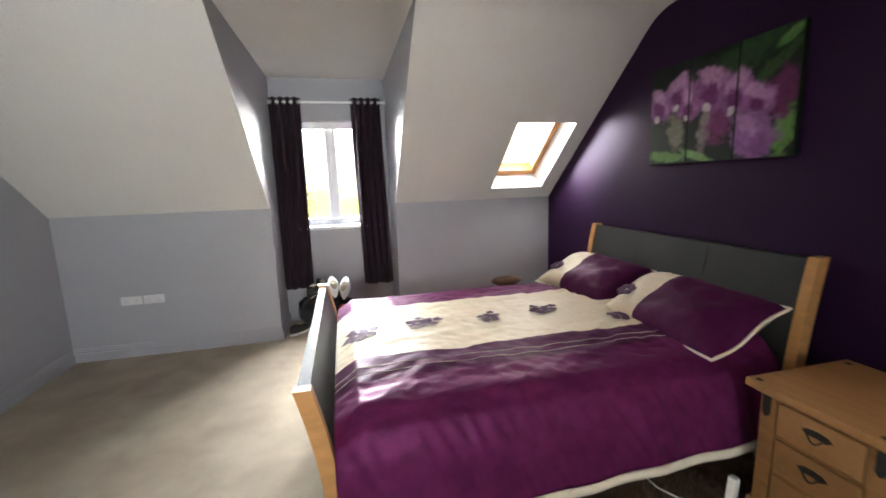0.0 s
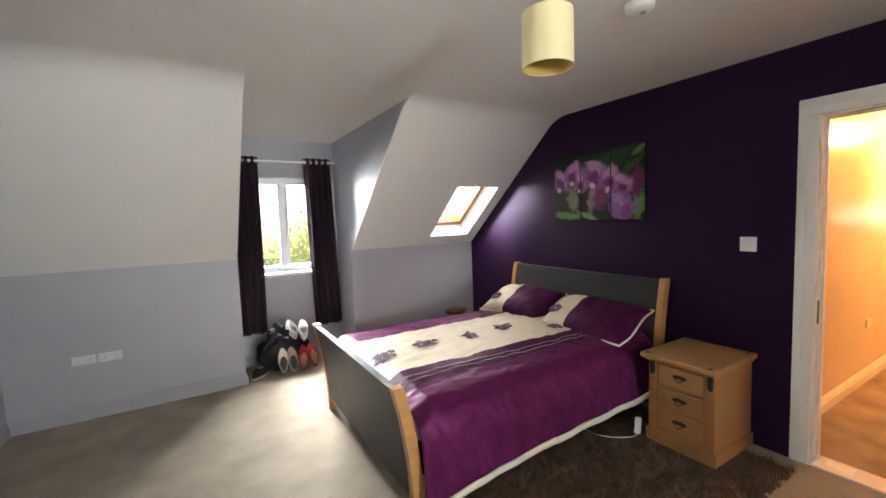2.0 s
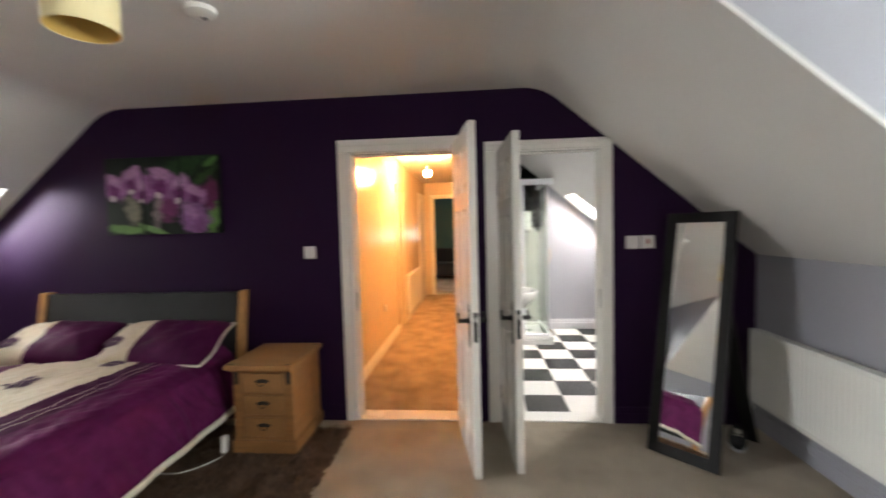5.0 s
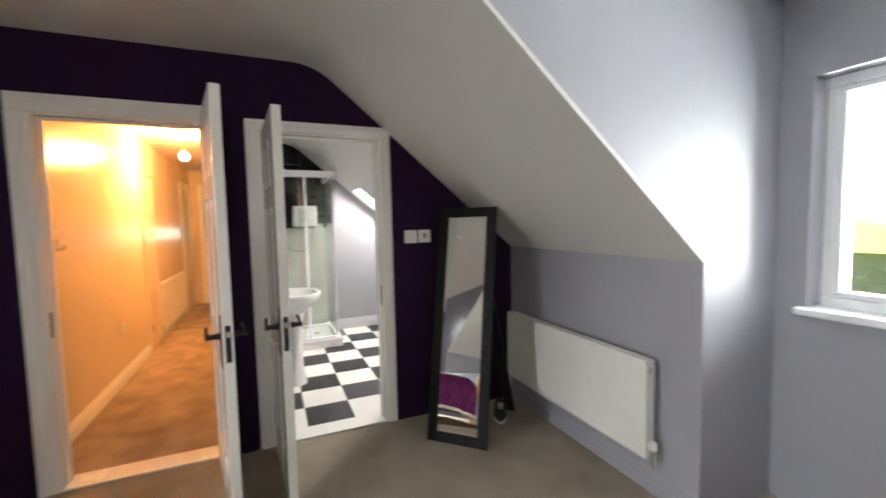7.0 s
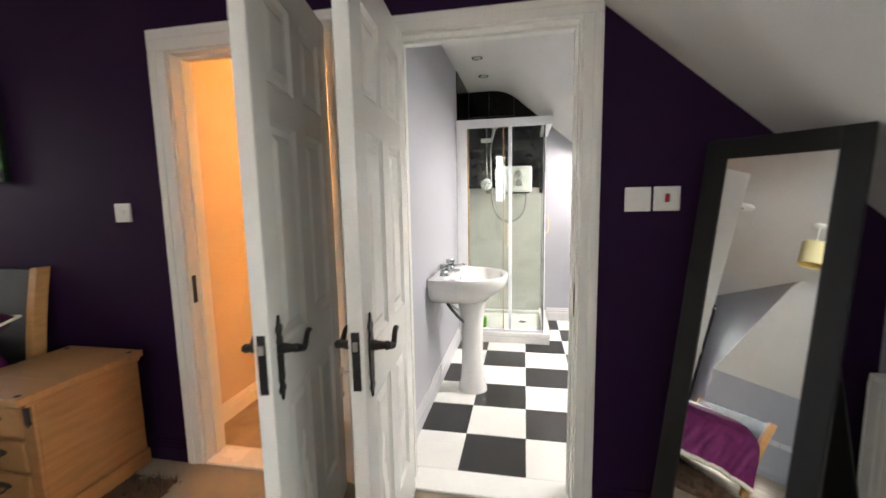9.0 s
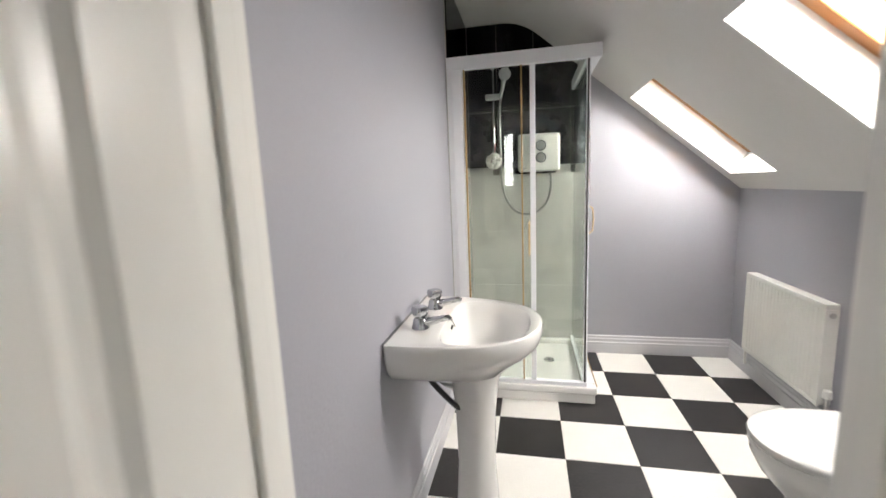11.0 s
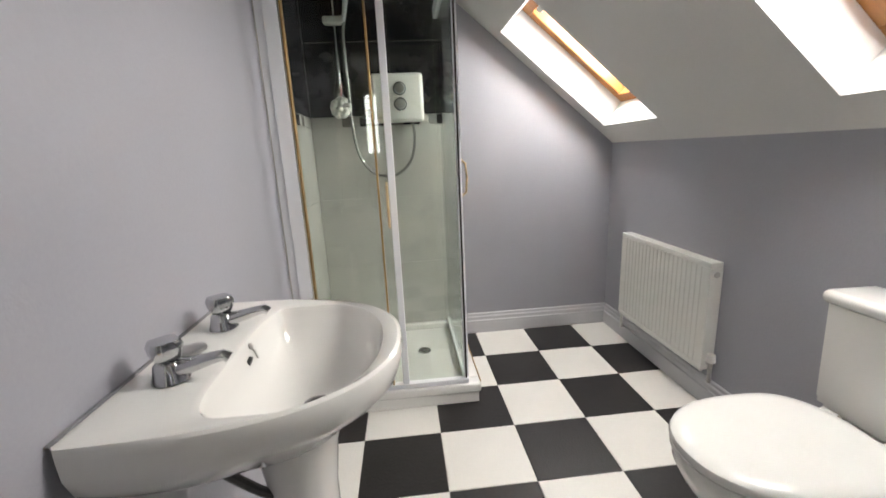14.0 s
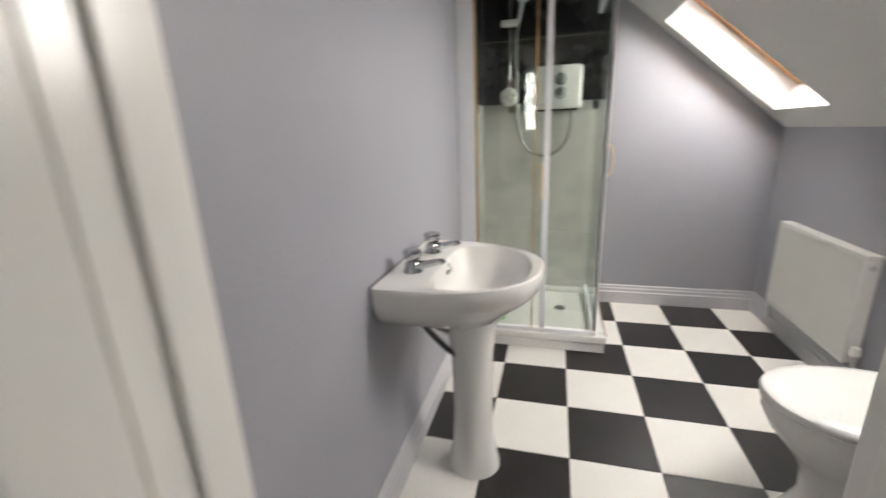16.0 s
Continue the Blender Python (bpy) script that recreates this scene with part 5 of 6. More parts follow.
def radiator(m, w, h, label, group="", valve=1, off=0.0):
    """A convector: x runs along the wall, -y into the room; base at z 0."""
    t = thing("radiator", label, "radiator", m, group)
    bm = bmesh.new()
    n = int(w / 0.033)
    pts = []
    e = 0.035
    pts = [(0.0, -0.055), (e, -0.055)]
    step = (w - 2 * e) / n
    for i in range(n):
        x = e + i * step
        pts += [(x + step * 0.30, -0.055), (x + step * 0.42, -0.0522), (x + step * 0.58, -0.0522), (x + step * 0.70, -0.055)]
    pts += [(w, -0.055), (w, -0.047), (0.0, -0.047)]
    prism(bm, pts, 0.025, h - 0.025, "z")
    part("front_panel", bm, RADWHITE, t, "ribbed white front panel")
    part("back_panel", boxm(0, w, -0.012, -0.004, 0.02, h - 0.02), RADWHITE, t)
    if off:
        for x in (w * 0.15, w * 0.85):
            part("bracket", boxm(x - 0.015, x + 0.015, -0.0038, off - 0.0005, 0.05, h - 0.06, 0.002), RADWHITE, t)
    part("bottom_seam", boxm(0, w, -0.0555, -0.046, 0.0, 0.0245, 0.004), RADWHITE, t)
    part("top_grille", boxm(0, w, -0.058, -0.002, h - 0.024, h, 0.003), RADWHITE, t)
    for x in (-0.002, w - 0.002):
        part("side_cover", boxm(x, x + 0.004, -0.058, -0.003, 0.01, h - 0.0245, 0.001), RADWHITE, t)
    xv = w + 0.02 if valve > 0 else -0.02
    v = bmesh.new()
    cyl(v, (xv - 0.03 * valve, -0.03, 0.045), (xv, -0.03, 0.045), 0.009, None, 12)
    cyl(v, (xv, -0.03, -0.04), (xv, -0.03, 0.055), 0.009, None, 12)
    vb = part("valve", v, STEEL, t, "chrome radiator valve", True)
    part("valve_cap", cyl(bmesh.new(), (xv, -0.03, 0.055), (xv, -0.03, 0.088), 0.019, 0.016, 18), PLASTIC, vb, "white valve cap", True)
    part("bleed_plug", cyl(bmesh.new(), (xv - 0.024 * valve, -0.03, h - 0.05), (xv - 0.014 * valve, -0.03, h - 0.05), 0.013, None, 12), STEEL, t)
    xo = -0.01 if valve > 0 else w + 0.01
    part("pipe", cyl(bmesh.new(), (xo, -0.03, -0.10), (xo, -0.03, 0.05), 0.0075, None, 10), RADWHITE, t)
    return t


radiator(pose(2.775, YS + 0.038, 0.205, 0, 0, 180), 1.20, 0.475, "long white panel radiator under the sloping ceiling", "", 1, 0.038)
radiator(pose(5.225, YS, 0.175, 0, 0, 180), 0.68, 0.482, "white panel radiator on the bathroom knee wall", "", 1)
radiator(pose(5.97, YH1, 0.13), 1.40, 0.56, "white panel radiator along the hall", "", -1)

# ---- hall ----
HB = thing("hall_light", "lit bare warm bulb hanging in the hall", "lamp", pose(5.20, 1.45, 0))
part("ceiling_rose", lathe(bmesh.new(), [(0.0, 2.285), (0.02, 2.285), (0.045, 2.300), (0.048, 2.3098)], 28), PLASTIC, HB, "", True)
part("flex", cyl(bmesh.new(), (0, 0, 2.16), (0, 0, 2.29), 0.003, None, 8), PLASTIC, HB)
part("holder", lathe(bmesh.new(), [(0.0, 2.105), (0.016, 2.105), (0.018, 2.15), (0.006, 2.165)], 20), PLASTIC, HB, "", True)
part("bulb", ball(bmesh.new(), (0, 0, 2.07), 0.036, 0.036, 0.042), BULB, HB, "glowing warm bulb", True)
hd = thing("hall_side_door", "narrow closed cream cupboard door in the hall wall", "door", None, "", "structure")
part("leaf", boxm(5.50, 5.84, YH1 - 0.014, YH1 - 0.0005, 0.01, 1.90, 0.004), HALLPAINT, hd)
for a in ((5.42, 5.495, 0, 1.91), (5.845, 5.92, 0, 1.91), (5.42, 5.92, 1.9105, 1.985)):
    part("architrave", boxm(a[0], a[1], YH1 - 0.022, YH1 - 0.0005, a[2], a[3], 0.005), HALLPAINT, hd)
part("hinge", boxm(5.492, 5.505, YH1 - 0.026, YH1 - 0.0225, 1.62, 1.70), IRON, hd)
part("hinge", boxm(5.492, 5.505, YH1 - 0.026, YH1 - 0.0225, 0.22, 0.30), IRON, hd)
hd = thing("hall_end_door_trim", "white door trim at the end of the hall wall", "door frame", None, "", "structure")
for a in ((7.55, 7.64, 0, 1.95), (8.25, 8.34, 0, 1.95), (7.55, 8.34, 1.9505, 2.04)):
    part("architrave", boxm(a[0], a[1], YH1 - 0.022, YH1 - 0.0005, a[2], a[3], 0.005), GLOSS, hd)
part("leaf", boxm(7.645, 8.245, YH1 - 0.012, YH1 - 0.0005, 0.01, 1.945, 0.003), GLOSS, hd)
s = wall_socket(4.60, YH1, 0.48, 0.087, 0, "cream single socket on the hall wall")
s = thing("coat_hook", "small brass hook on the hall wall", "hook", pose(3.53, YH1, 1.247))
part("back_plate", boxm(-0.006, 0.006, -0.004, -0.0005, -0.04, 0.04, 0.001), GOLD, s)
part("hook_arm", tube(bmesh.new(), [(0, -0.004, -0.02), (0, -0.025, -0.03), (0, -0.035, -0.02), (0, -0.035, 0.0)], 0.004, 8), GOLD, s, "", True)
sf = thing("sofa", "dark sofa in the unlit far room", "sofa", pose(11.4, 1.4, 0))
part("seat", boxm(-0.45, 0.35, -0.9, 0.9, 0.08, 0.43, 0.06, 3), DARKCLOTH, sf)
part("backrest", boxm(0.2, 0.5, -0.9, 0.9, 0.30, 0.80, 0.08, 3), DARKCLOTH, sf)
for ya in (-1.05, 0.88):
    part("armrest", boxm(-0.45, 0.5, ya, ya + 0.17, 0.05, 0.60, 0.06, 3), DARKCLOTH, sf)
tl_ = thing("table_lamp", "small lit lamp against the teal wall of the far room", "lamp", pose(11.8, 0.55, 0))
part("stem", cyl(bmesh.new(), (0, 0, 0.0), (0, 0, 1.12), 0.02, None, 12), IRON, tl_)
part("shade", lathe(bmesh.new(), [(0.06, 1.30), (0.10, 1.12), (0.0, 1.12)], 20), FARLAMP, tl_, "glowing shade", True)

# ---- bathroom: shower ----
SX, SY = 4.760, -0.005
TR = thing("shower_tray", "square white shower tray on a boxed plinth", "shower tray")
part("plinth", boxm(4.745, XEND - 0.002, SY - 0.004, YB - 0.002, 0.0045, 0.058, 0.004), PORCELAIN, TR, "white boxed plinth")
bm = bmesh.new()
box(bm, 4.735, 4.80, SY - 0.014, YB - 0.002, 0.0585, 0.105, 0.010, 3)
box(bm, 5.45, XEND - 0.002, SY - 0.014, YB - 0.002, 0.0585, 0.105, 0.010, 3)
box(bm, 4.795, 5.455, SY - 0.014, 0.055, 0.0587, 0.1048, 0.010, 3)
box(bm, 4.795, 5.455, 0.70, YB - 0.002, 0.0587, 0.1048, 0.010, 3)
box(bm, 4.79, 5.46, 0.05, 0.71, 0.0588, 0.070)
part("basin_rim", bm, PORCELAIN, TR, "", True)
bm = bmesh.new()
cyl(bm, (5.17, 0.22, 0.0701), (5.17, 0.22, 0.076), 0.036, 0.030, 24)
dr = part("waste", bm, CHROME, TR, "chrome waste", True)
part("waste_hole", cyl(bmesh.new(), (5.17, 0.22, 0.0762), (5.17, 0.22, 0.077), 0.012, None, 16), BLACKRUBBER, dr)
SYE = 0.045                  # the side glass stands inside the rim of the tray
EN = thing("shower_enclosure", "white and gold framed glass shower enclosure", "shower")
ZT0, ZT1 = 1.838, 1.905
part("head_rail", boxm(SX - 0.018, SX + 0.018, SY - 0.01, YB - 0.003, ZT0, ZT1, 0.004), UPVC, EN, "white head rail")
part("side_head_rail", boxm(SX + 0.0185, XEND - 0.003, SY - 0.008, SYE + 0.014, ZT0 + 0.002, ZT1 - 0.002, 0.004), UPVC, EN)
part("wall_post", boxm(SX - 0.020, SX + 0.020, 0.683, 0.738, 0.106, ZT0 - 0.0005, 0.003), UPVC, EN, "white wall post")
part("wall_channel", boxm(SX - 0.012, SX + 0.012, 0.7385, YB - 0.003, 0.106, ZT0 - 0.0005, 0.002), UPVC, EN)
part("sill_rail", boxm(SX - 0.016, SX + 0.016, SYE - 0.008, 0.6825, 0.106, 0.128, 0.003), UPVC, EN)
part("side_sill_rail", boxm(SX + 0.0165, XEND - 0.012, SYE - 0.012, SYE + 0.012, 0.106, 0.128, 0.003), UPVC, EN)
part("door_post", boxm(SX - 0.014, SX + 0.006, 0.308, 0.336, 0.1285, ZT0 - 0.0005, 0.003), UPVC, EN, "white sliding door post")
for y in (0.674, 0.378):
    part("gold_trim", boxm(SX - 0.0175, SX + 0.010, y - 0.0038, y + 0.0038, 0.1285, ZT0 - 0.0005, 0.002), GOLD, EN, "tarnished gold trim")
part("corner_seal", boxm(SX - 0.012, SX - 0.003, SYE - 0.001, SYE + 0.006, 0.1285, ZT0 - 0.0005, 0.002), IRON, EN, "dark rubber corner seal")
part("corner_post", boxm(SX + 0.0, SX + 0.014, SYE - 0.010, SYE + 0.010, 0.1285, ZT0 - 0.0005, 0.002), UPVC, EN)
part("tray_trim", boxm(SX - 0.016, XEND - 0.02, SY - 0.0135, SY - 0.0095, 0.1062, 0.114, 0.001), GOLD, EN, "tarnished gold strip on the tray edge")
g = part("fixed_pane", boxm(SX - 0.003, SX + 0.001, 0.3845, 0.668, 0.129, ZT0 - 0.001), SHOWERGLASS, EN, "green-tinted glass")
g.visible_shadow = False
g = part("sliding_pane", boxm(SX + 0.011, SX + 0.015, SYE + 0.012, 0.372, 0.129, ZT0 - 0.001), SHOWERGLASS, EN, "green-tinted glass")
g.visible_shadow = False
g = part("side_pane", boxm(SX + 0.016, XEND - 0.014, SYE - 0.002, SYE + 0.002, 0.129, ZT0 - 0.001), SHOWERGLASS, EN, "green-tinted glass")
g.visible_shadow = False
bm = bmesh.new()
tube(bm, [(SX - 0.012, 0.343, 1.03), (SX - 0.034, 0.343, 1.02), (SX - 0.037, 0.343, 0.94), (SX - 0.034, 0.343, 0.86), (SX - 0.012, 0.343, 0.85)], 0.006, 8)
part("door_handle", bm, PALEGOLD, EN, "pale gold bow handle", True)
bm = bmesh.new()
tube(bm, [(SX + 0.06, SYE - 0.012, 1.11), (SX + 0.06, SYE - 0.035, 1.09), (SX + 0.06, SYE - 0.04, 1.03), (SX + 0.06, SYE - 0.035, 0.97), (SX + 0.06, SYE - 0.012, 0.95)], 0.005, 8)
part("side_handle", bm, PALEGOLD, EN, "pale gold bow handle", True)

ES = thing("electric_shower", "white electric shower unit with two grey dials on the tiles", "shower unit")
part("casing", boxm(5.425, 5.4865, 0.135, 0.415, 1.312, 1.567, 0.022, 4), PLASTIC, ES, "", True)
for z in (1.405, 1.485):
    d = part("dial", cyl(bmesh.new(), (5.4245, 0.262, z), (5.405, 0.262, z), 0.029, 0.025, 24), STEEL, ES, "grey temperature dial", True)
    part("dial_ring", cyl(bmesh.new(), (5.4252, 0.262, z), (5.420, 0.262, z), 0.035, None, 24), CHROME, d)
part("brand_strip", boxm(5.4235, 5.4248, 0.36, 0.40, 1.335, 1.342), STEEL, ES)
bm = bmesh.new()
hose = [(5.455, 0.20, 1.31), (5.45, 0.195, 1.22), (5.44, 0.22, 1.11), (5.43, 0.29, 1.04), (5.43, 0.37, 1.025), (5.43, 0.45, 1.06), (5.435, 0.51, 1.16), (5.44, 0.53, 1.32), (5.44, 0.535, 1.55), (5.43, 0.535, 1.75), (5.41, 0.52, 1.82)]


def smooth_line(pts, k=6):
    pts = [Vector(p) for p in pts]
    out = []
    for i in range(len(pts) - 1):
        a, b, c, d = pts[max(i - 1, 0)], pts[i], pts[i + 1], pts[min(i + 2, len(pts) - 1)]
        for j in range(k):
            t = j / k
            out.append(0.5 * ((2 * b) + (c - a) * t + (2 * a - 5 * b + 4 * c - d) * t * t + (3 * b - a - 3 * c + d) * t ** 3))
    return out + [pts[-1]]


part("hose", tube(bm, smooth_line(hose), 0.0075, 8), HOSESTEEL, ES, "ribbed steel hose", True)
RB = thing("shower_riser_rail", "chrome riser rail with a white hand shower", "shower rail")
bm = bmesh.new()
cyl(bm, (5.44, 0.578, 1.44), (5.44, 0.578, 2.03), 0.0095, None, 14)
part("rail", bm, CHROME, RB, "", True)
for z in (1.46, 2.01):
    part("bracket", cyl(bmesh.new(), (5.487, 0.578, z), (5.43, 0.578, z), 0.016, None, 14), CHROME, RB, "", True)
part("slider", boxm(5.40, 5.455, 0.525, 0.63, 1.805, 1.84, 0.008), PLASTIC, RB, "white slider clamp")
bm = bmesh.new()
tube(bm, [(5.405, 0.525, 1.815), (5.39, 0.51, 1.87), (5.365, 0.495, 1.94)], [0.011, 0.012, 0.016], 10)
hs = part("hand_shower", bm, GREYPLASTIC, RB, "white hand shower", True)
bm = bmesh.new()
cyl(bm, (5.385, 0.492, 1.965), (5.345, 0.492, 1.945), 0.032, 0.040, 24)
part("spray_head", bm, GREYPLASTIC, hs, "white spray head", True)
bm = bmesh.new()
rng = random.Random(3)
for k in range(46):
    a, b = rng.random() * 6.28, math.acos(2 * rng.random() - 1)
    ball(bm, (5.40 + 0.034 * math.sin(b) * math.cos(a), 0.578 + 0.042 * math.sin(b) * math.sin(a), 1.395 + 0.042 * math.cos(b)), 0.016, 0.016, 0.016, 8, 5)
LF = thing("bath_puff", "white net bath puff hanging from the riser rail", "bath sponge")
part("net", bm, PLASTIC, LF, "white crumpled net", True)
part("cord", tube(bmesh.new(), [(5.42, 0.578, 1.43), (5.425, 0.572, 1.47), (5.43, 0.565, 1.52)], 0.0025, 6), make_mat("pink_cord", (0.4, 0.08, 0.10), 0.7), LF, "pink cord")
SP = thing("scrubbing_sponge", "lime green sponge block on the shower tray", "sponge")
part("block", boxm(4.93, 4.99, 0.545, 0.645, 0.0706, 0.175, 0.012, 3), GREEN, SP)

# ---- bathroom: basin ----
BA = thing("pedestal_basin", "white porcelain pedestal wash basin with chrome taps", "wash basin", pose(3.853, YB, 0))
BW, BD, BZ = 0.275, 0.47, 0.785


def bowl_edge(a, s):
    back = math.sin(a) > 0
    x = 0.226 * s * math.copysign(abs(math.cos(a)) ** (0.50 if back else 0.92), math.cos(a))
    return x, -0.270 + (0.160 if not back else 0.125) * s * math.copysign(abs(math.sin(a)) ** (0.30 if back else 0.94), math.sin(a))


bm = bmesh.new()
n = 60


def outer(a):
    """Closed outline by angle: the flat back at the wall, the bowed front."""
    if math.sin(a) >= 0:
        k = abs(math.sin(a))
        x = BW * math.copysign(min(1.0, abs(math.cos(a)) * 1.5), math.cos(a)) if k > 0.55 else BW * math.copysign(1.0, math.cos(a))
        y = -0.003 if k > 0.55 else -0.003 - (0.10) * (1 - k / 0.55)
        if k > 0.55:
            x = BW * math.cos(a) / math.cos(math.asin(0.55))
            x = max(-BW, min(BW, x))
        return x, y
    c, s = math.cos(a), -math.sin(a)
    return BW * math.copysign(abs(c) ** 0.84, c), -0.103 - (BD - 0.103) * s ** 0.90


rows = []
angs = [2 * math.pi * j / n for j in range(n)]
for ins, z in ((0.085, -0.120), (0.040, -0.084), (0.010, -0.050), (0.0, -0.018), (0.003, -0.004), (0.010, 0.0)):
    ring = []
    for a in angs:
        x, y = outer(a)
        d = math.hypot(x, y + 0.22) or 1
        wall = y > -0.02
        near_wall = min(1.0, max(0.0, (-y - 0.02) / 0.22))
        f = 1 - ins * max(0.18 + 0.82 * near_wall, 0.60 if z < -0.10 else 0.40 if z < -0.06 else 0.0) / d
        xx, yy = x * f, (y if wall else -0.22 + (y + 0.22) * f)
        zz = z - (0.050 * min(1.0, max(0.0, (-yy - 0.1) / 0.35)) * (1 if z < -0.04 else 0) * 0.2)
        ring.append(bm.verts.new((xx, yy, BZ + zz)))
    rows.append(ring)
for s, z in ((1.06, -0.003), (1.0, -0.008), (0.97, -0.022), (0.92, -0.055), (0.80, -0.095), (0.58, -0.125), (0.30, -0.140), (0.11, -0.145)):
    rows.append([bm.verts.new((bowl_edge(a, s)[0], bowl_edge(a, s)[1] - 0.01 * (1 - s), BZ + z)) for a in angs])
for a, b in zip(rows, rows[1:]):
    for j in range(n):
        bm.faces.new((a[j], a[(j + 1) % n], b[(j + 1) % n], b[j]))
bm.faces.new(rows[-1])
# underside closing down to the pedestal
under = [[bm.verts.new((outer(a)[0] * f, (outer(a)[1] + 0.2) * f - 0.2 if outer(a)[1] < -0.02 or f < 0.5 else outer(a)[1], BZ + z)) for a in angs] for f, z in ((0.55, -0.165), (0.33, -0.185))]
seq = [rows[0]] + under
for a, b in zip(seq, seq[1:]):
    for j in range(n):
        bm.faces.new((a[j], b[j], b[(j + 1) % n], a[(j + 1) % n]))
part("bowl", bm, PORCELAIN, BA, "white porcelain bowl", True)
part("sealant", boxm(-BW + 0.004, BW - 0.004, -0.0075, -0.0006, BZ + 0.0006, BZ + 0.0055, 0.002), HOSEGREY, BA, "grey line of sealant along the wall")
bm = bmesh.new()
prof = [(0.100, 0.0045), (0.098, 0.03), (0.082, 0.09), (0.072, 0.25), (0.075, 0.45), (0.088, 0.56), (0.105, 0.612)]
lathe(bm, prof, 32, (0, -0.235, 0), 0.92, 0.95)
part("pedestal", bm, PORCELAIN, BA, "white porcelain pedestal", True)
wz = BZ - 0.144
w = part("waste", cyl(bmesh.new(), (0, -0.284, wz), (0, -0.284, wz + 0.004), 0.032, 0.028, 24), CHROME, BA, "chrome waste", True)
part("waste_hole", cyl(bmesh.new(), (0, -0.284, wz + 0.0042), (0, -0.284, wz + 0.0052), 0.020, None, 20), BLACKRUBBER, w)
part("overflow", cyl(bmesh.new(), (0.02, -0.152, BZ - 0.042), (0.02, -0.158, BZ - 0.044), 0.009, None, 14), BLACKRUBBER, BA, "overflow hole")
bm = bmesh.new()
ball(bm, (0.045, -0.150, BZ - 0.022), 0.007)
tube(bm, [(0.045, -0.152, BZ - 0.024), (0.046, -0.158, BZ - 0.036), (0.046, -0.162, BZ - 0.050)], 0.0022, 6)
part("chain_stay", bm, STEEL, BA, "chain stay", True)
bm = bmesh.new()
lathe(bm, [(0.0, BZ + 0.012), (0.014, BZ + 0.011), (0.024, BZ + 0.007), (0.026, BZ + 0.0005)], 20, (0.0, -0.060, 0))
part("tap_hole_cap", bm, STEEL, BA, "steel tap hole cover", True)


def tap(x):
    bm = bmesh.new()
    lathe(bm, [(0.030, BZ + 0.0005), (0.028, BZ + 0.008), (0.025, BZ + 0.016), (0.023, BZ + 0.029), (0.017, BZ + 0.035)], 24, (x, -0.076, 0))
    tube(bm, [(x, -0.088, BZ + 0.018), (x, -0.115, BZ + 0.024), (x, -0.15, BZ + 0.033), (x, -0.168, BZ + 0.036), (x, -0.176, BZ + 0.030)], [0.017, 0.013, 0.0105, 0.0095, 0.0095], 14)
    t = part("tap", bm, CHROME, BA, "chrome pillar tap", True)
    h = bmesh.new()
    n = 8
    rings = []
    for r, z in ((0.014, 0.035), (0.021, 0.040), (0.0255, 0.050), (0.027, 0.063), (0.023, 0.072), (0.0, 0.074)):
        rings.append([h.verts.new((x + r * (1 + 0.10 * math.cos(4 * 2 * math.pi * j / 32)) * math.cos(2 * math.pi * j / 32), -0.076 + r * (1 + 0.10 * math.cos(4 * 2 * math.pi * j / 32)) * math.sin(2 * math.pi * j / 32), BZ + z)) for j in range(32)])
    for a, b in zip(rings, rings[1:]):
        for j in range(32):
            h.faces.new((a[j], a[(j + 1) % 32], b[(j + 1) % 32], b[j]))
    part("tap_head", h, CHROME, t, "fluted chrome tap head", True)


tap(-0.108)
tap(0.108)
bm = bmesh.new()
tube(bm, smooth_line([(-0.09, -0.06, 0.67), (-0.085, -0.09, 0.60), (-0.07, -0.13, 0.54), (-0.05, -0.18, 0.48), (-0.02, -0.21, 0.46)]), 0.010, 8)
part("supply_hose", bm, BLACKRUBBER, BA, "dark flexible supply hose", True)
bm = bmesh.new()
tube(bm, smooth_line([(-0.055, -0.06, 0.67), (-0.05, -0.09, 0.61), (-0.04, -0.13, 0.56), (-0.01, -0.19, 0.52)]), 0.008, 8)
part("supply_hose", bm, STEEL, BA, "braided supply hose", True)

# ---- bathroom: toilet ----
TO = thing("toilet", "white close-coupled toilet with closed rounded lid", "toilet", pose(3.835, YS, 0))


def egg(a, s=1.0):
    """The lid's outline, blunt at the hinge and rounded at the front."""
    c, d = math.cos(a), math.sin(a)
    x = 0.185 * s * math.copysign(abs(c) ** 0.9, c)
    y = 0.415 + (0.245 * s if d > 0 else 0.215 * s) * math.copysign(abs(d) ** (0.95 if d > 0 else 0.55), d)
    return x, y


bm = bmesh.new()
n = 48
rows = []
for s, z in ((0.0, 0.452), (0.4, 0.452), (0.80, 0.450), (0.93, 0.446), (0.985, 0.438), (1.0, 0.428), (0.99, 0.419)):
    rows.append([bm.verts.new((*egg(2 * math.pi * j / n, max(s, 0.001)), z)) for j in range(n)])
for a, b in zip(rows, rows[1:]):
    for j in range(n):
        bm.faces.new((a[j], a[(j + 1) % n], b[(j + 1) % n], b[j]))
bm.faces.new(list(reversed(rows[-1])))
part("lid", bm, SEATPLASTIC, TO, "glossy white lid", True)
bm = bmesh.new()
rows = []
for s, z in ((0.95, 0.4185), (0.985, 0.414), (0.985, 0.402), (0.95, 0.398)):
    rows.append([bm.verts.new((*egg(2 * math.pi * j / n, s), z)) for j in range(n)])
for a, b in zip(rows, rows[1:]):
    for j in range(n):
        bm.faces.new((a[j], a[(j + 1) % n], b[(j + 1) % n], b[j]))
part("seat", bm, SEATPLASTIC, TO, "white seat ring", True)
